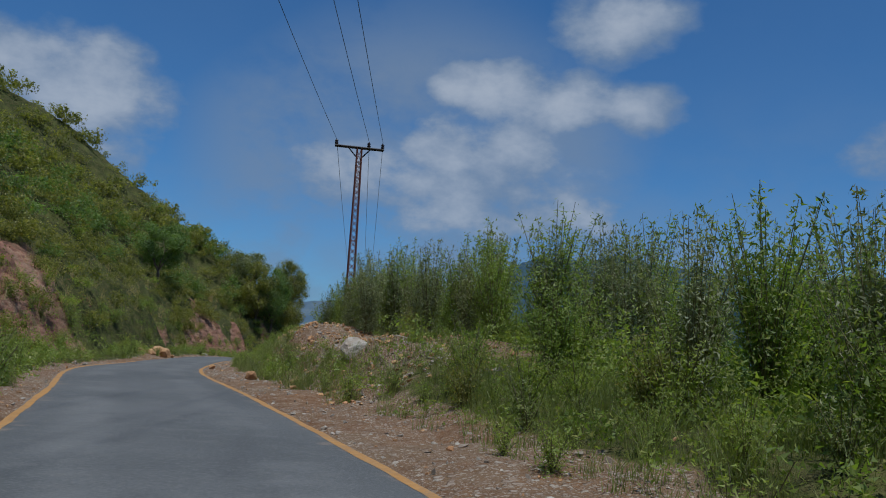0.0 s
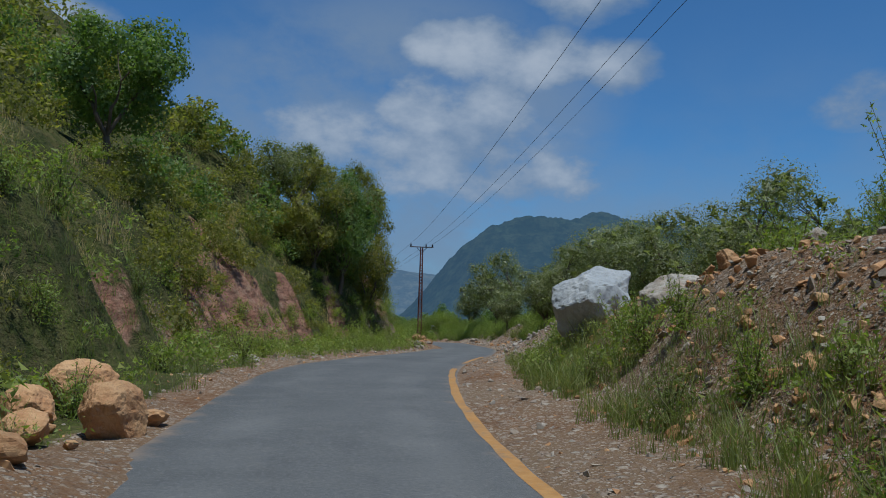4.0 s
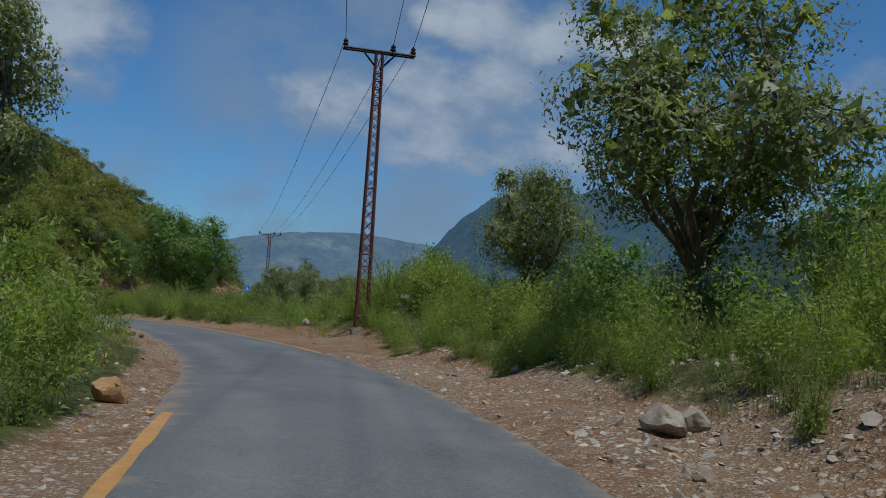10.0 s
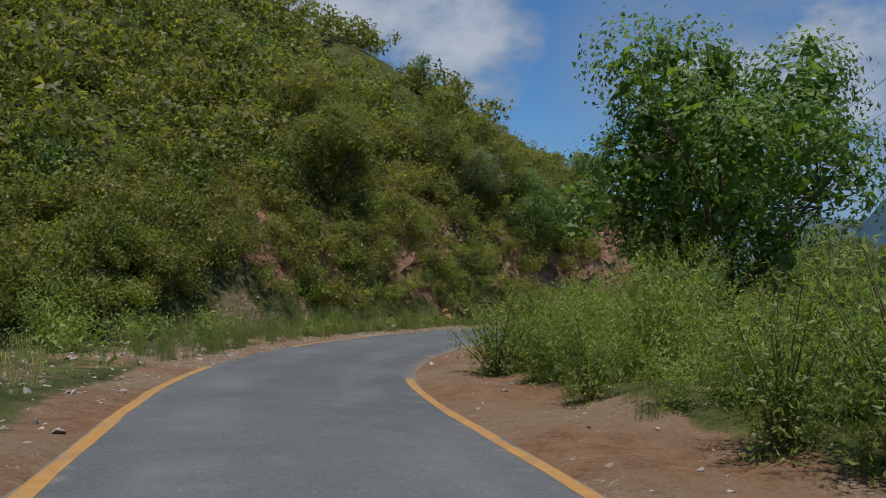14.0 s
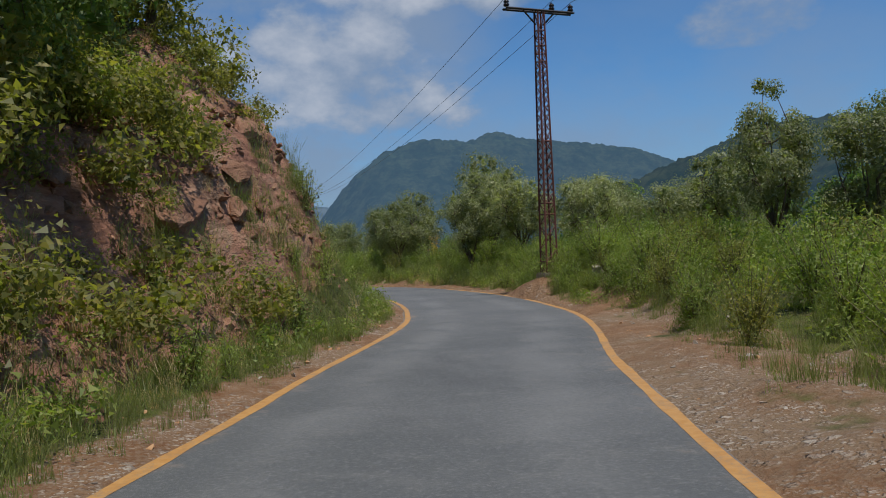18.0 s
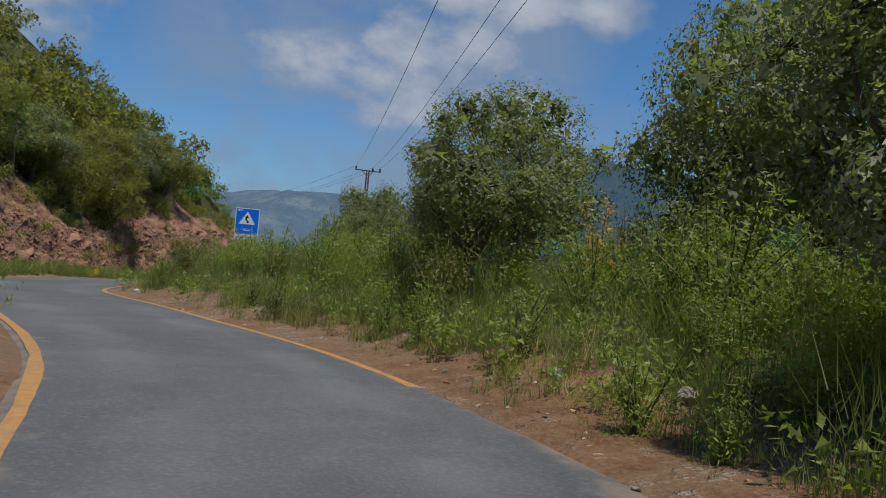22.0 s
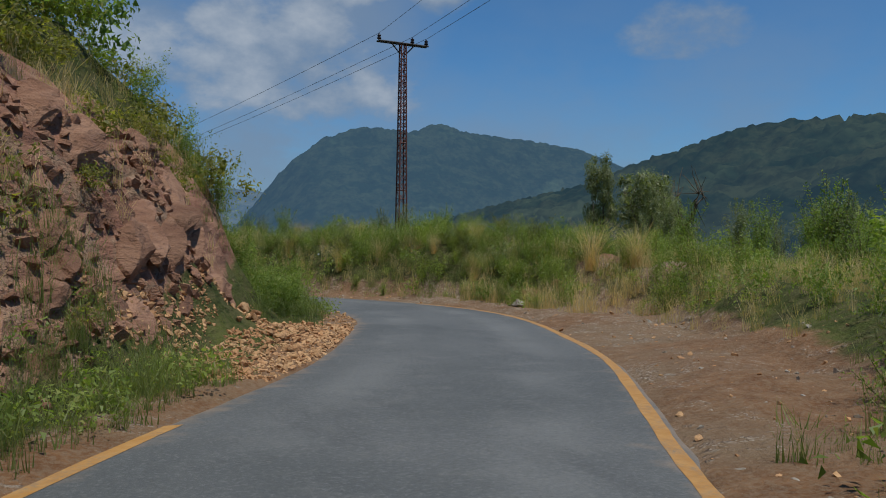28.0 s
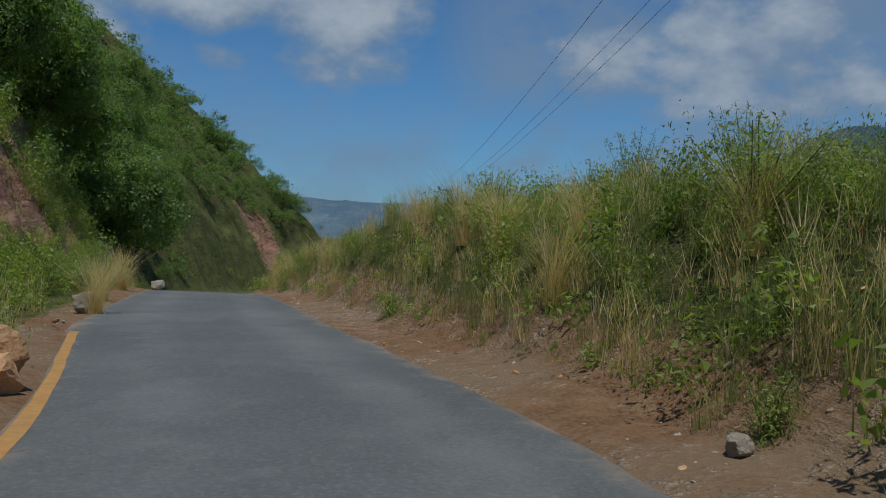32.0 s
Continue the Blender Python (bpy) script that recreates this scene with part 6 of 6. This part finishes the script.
for x, y, size, turn in ((8.9, 131.7, 0.3, 15), (9.5, 132.0, 0.34, 80), (10.3, 132.9, 0.3, 130), (9.4, 132.7, 0.36, 10), (9.8, 132.4, 0.37, 200), (10.0, 131.6, 0.26, 260), (11.0, 134.0, 0.36, 300), (9.1, 132.2, 0.24, 40)):
    rock("grey", x, y, size * 0.65, turn, None, 0.7, 0.1, "white limestone block among the bushes")
rock("grey", 11.0, 112.5, 0.25, 60)
rock("grey", 12.6, 108.0, 0.3, 100)
for kind, x, y, size, turn in (("red", 1.0, 88.9, 0.22, 20), ("red", 0.7, 89.6, 0.26, 100), ("pale", 1.5, 89.3, 0.16, 60), ("red", 1.25, 90.2, 0.25, 150), ("red", 1.7, 90.6, 0.28, 35), ("pale", 0.6, 88.3, 0.3, 10),
                               ("red", 1.9, 91.6, 0.26, 85), ("pale", 2.1, 92.6, 0.2, 10), ("red", 2.0, 94.0, 0.24, 120), ("red", 1.3, 91.4, 0.3, 70), ("red", -1.7, 26.5, 0.26, 10), ("pale", 1.25, 22.6, 0.6, 30),
                               ("red", 3.15, 113.7, 0.3, 50), ("pale", 9.2, 111.5, 0.3, 15), ("pale", 6.1, 139.6, 0.26, 40), ("pale", 3.2, 218.2, 0.14, 20), ("pale", 3.5, 203.8, 0.34, 75), ("red", 8.6, 280.8, 0.34, 15),
                               ("red", 8.9, 281.4, 0.2, 95), ("pale", 8.3, 280.2, 0.14, 45), ("red", 9.4, 280.4, 0.24, 130), ("pale", 7.5, 279.4, 0.12, 5), ("red", -3.3, 292.0, 0.36, 60), ("red", -13.5, 180.5, 0.24, 30)):
    rock(kind, x, y, size, turn, None, 1.0, 0.15)
for x, y, size, turn in ((-6.86, 179.3, 0.16, 20), (0.45, 130.5, 0.14, 10), (0.8, 130.2, 0.11, 70), (-0.3, 90.4, 0.4, 30)):
    rock("dark", x, y, size, turn, None, 0.9, 0.15)
heap = np.random.RandomState(71)
for kind, x, y, spread, count, s0, s1 in (("red", 1.2, 90.6, 1.0, 14, 0.12, 0.34), ("pale", 1.7, 91.5, 1.2, 12, 0.1, 0.26), ("red", 0.6, 119.0, 1.2, 14, 0.12, 0.3), ("pale", 1.0, 87.5, 0.9, 12, 0.08, 0.2),
                                          ("pale", 0.2, 31.8, 2.4, 24, 0.07, 0.2), ("red", 0.2, 36.5, 2.8, 30, 0.07, 0.2), ("pale", -0.2, 45.0, 3.0, 26, 0.06, 0.16), ("red", 1.6, 27.0, 2.6, 26, 0.06, 0.18), ("pale", 7.0, 83.0, 2.2, 22, 0.06, 0.15),
                                          ("pale", 9.6, 101.5, 2.0, 18, 0.06, 0.17), ("red", 9.2, 104.5, 2.0, 20, 0.07, 0.2), ("pale", 9.9, 119.5, 2.0, 14, 0.06, 0.16), ("red", -1.5, 271.4, 1.0, 60, 0.07, 0.15), ("pale", 4.2, 79.6, 1.6, 60, 0.06, 0.17), ("pale", 3.4, 76.6, 1.6, 20, 0.06, 0.16), ("red", -5.6, 297.6, 0.9, 40, 0.06, 0.14), ("red", 8.6, 98.5, 1.4, 34, 0.07, 0.2), ("pale", 8.2, 95.0, 1.2, 26, 0.06, 0.16), ("red", 1.6, 23.5, 2.6, 40, 0.06, 0.16), ("pale", 2.2, 26.0, 2.6, 26, 0.05, 0.14), ("red", 0.8, 33.0, 2.4, 26, 0.06, 0.16),
                                          ("red", -1.3, 278.8, 1.0, 14, 0.12, 0.32), ("red", -8.5, 50.4, 1.5, 26, 0.06, 0.16), ("pale", -3.6, 27.5, 1.6, 10, 0.08, 0.2), ("pale", -9.1, 34.0, 1.2, 12, 0.08, 0.2),
                                          ("red", -13.6, 197.0, 1.2, 8, 0.12, 0.3), ("pale", -13.0, 184.0, 0.9, 10, 0.06, 0.16), ("pale", -8.5, 152.5, 1.6, 12, 0.06, 0.18)):
    for k in range(int(count * 0.4)):
        px, py = x + heap.normal(0, spread * 0.5), y + heap.normal(0, spread * 0.6)
        if abs(px - float(road_x(py))) * float(lean(py)) < float(road_w(py)) + 0.12:
            continue
        rock(kind, px, py, heap.uniform(s0, s1), heap.uniform(0, 360), None, heap.uniform(0.7, 1.2), 0.2)


# ---- ledges of rock standing out of the cut ----
def build_ledges():
    r = np.random.RandomState(91)
    shapes = [rock_mesh("ledge", 130 + k, CUT_ROCK, 3, 0.5) for k in range(6)]
    for y0, y1, count in ((178, 207, 130), (243, 274, 210), (62, 92, 14), (316, 345, 14)):
        for k in range(count):
            y = r.uniform(y0, y1)
            cut, foot = float(knots(y, CUT)), max(float(knots(y, FOOT)), 0.7)
            d = foot + cut / 2.1 * r.uniform(0.0, 0.98)
            x, y = beside(y, -d)
            s = 0.16 + 0.44 * r.uniform(0, 1) ** 2
            ob = new("ledge", shapes[r.randint(6)])
            ob.matrix_world = pose(x - 0.14, y, gz(x, y) - 0.34 * s, 32 + r.uniform(-12, 12), 30 + r.uniform(-15, 15), r.uniform(-20, 20)) @ Matrix.Diagonal((s * 0.7, s * 1.7, s * 0.9, 1))
            ob.parent = GROUND


build_ledges()


# ---- litter ----
def crumpled(name, seed, size, mat, flat=0.6):
    """A scrunched sheet of film or paper, folded in on itself."""
    bm = bmesh.new()
    bmesh.ops.create_icosphere(bm, subdivisions=3, radius=1.0)
    for v in bm.verts:
        k = noise.fractal(v.co * 2.2 + Vector((seed, 0, 0)), 0.7, 2.0, 4)
        v.co = v.co * (0.8 + 0.55 * k)
        v.co.z = (v.co.z + 0.7) * flat
    bmesh.ops.scale(bm, vec=(size, size * 0.8, size), verts=bm.verts[:])
    return from_bm(name, bm, mat)


LITTER_WHITE = mottled("white_plastic", (0.72, 0.74, 0.76), (0.6, 0.64, 0.68), (0.4, 0.55, 0.66), 9.0, 0.35, 0.3, 0.01, local=True)
LITTER_BLUE = mottled("pale_blue_plastic", (0.45, 0.62, 0.74), (0.65, 0.72, 0.76), (0.25, 0.45, 0.6), 9.0, 0.35, 0.3, 0.01, local=True)
for name, label, mat, x, y, size in (("plastic_bag", "crumpled pale blue and white plastic bag on the verge", LITTER_BLUE, -1.15, 135.9, 0.24), ("litter", "scrap of crumpled pale blue plastic among the stones", LITTER_BLUE, -2.15, 79.6, 0.08), ("litter", "scrap of crumpled white paper in the grass", LITTER_WHITE, 2.5, 219.9, 0.13),
                                     ("litter", "scrap of crumpled white paper in the grass", LITTER_WHITE, -4.6, 238.9, 0.09), ("litter", "scrap of crumpled white paper in the grass", LITTER_WHITE, 4.4, 292.0, 0.07)):
    ob = new(name, crumpled(name, x, size, mat))
    ob.matrix_world = pose(x, y, gz(x, y) - 0.03, 0, 0, 40 * x)
    tagged(ob, label, "litter")
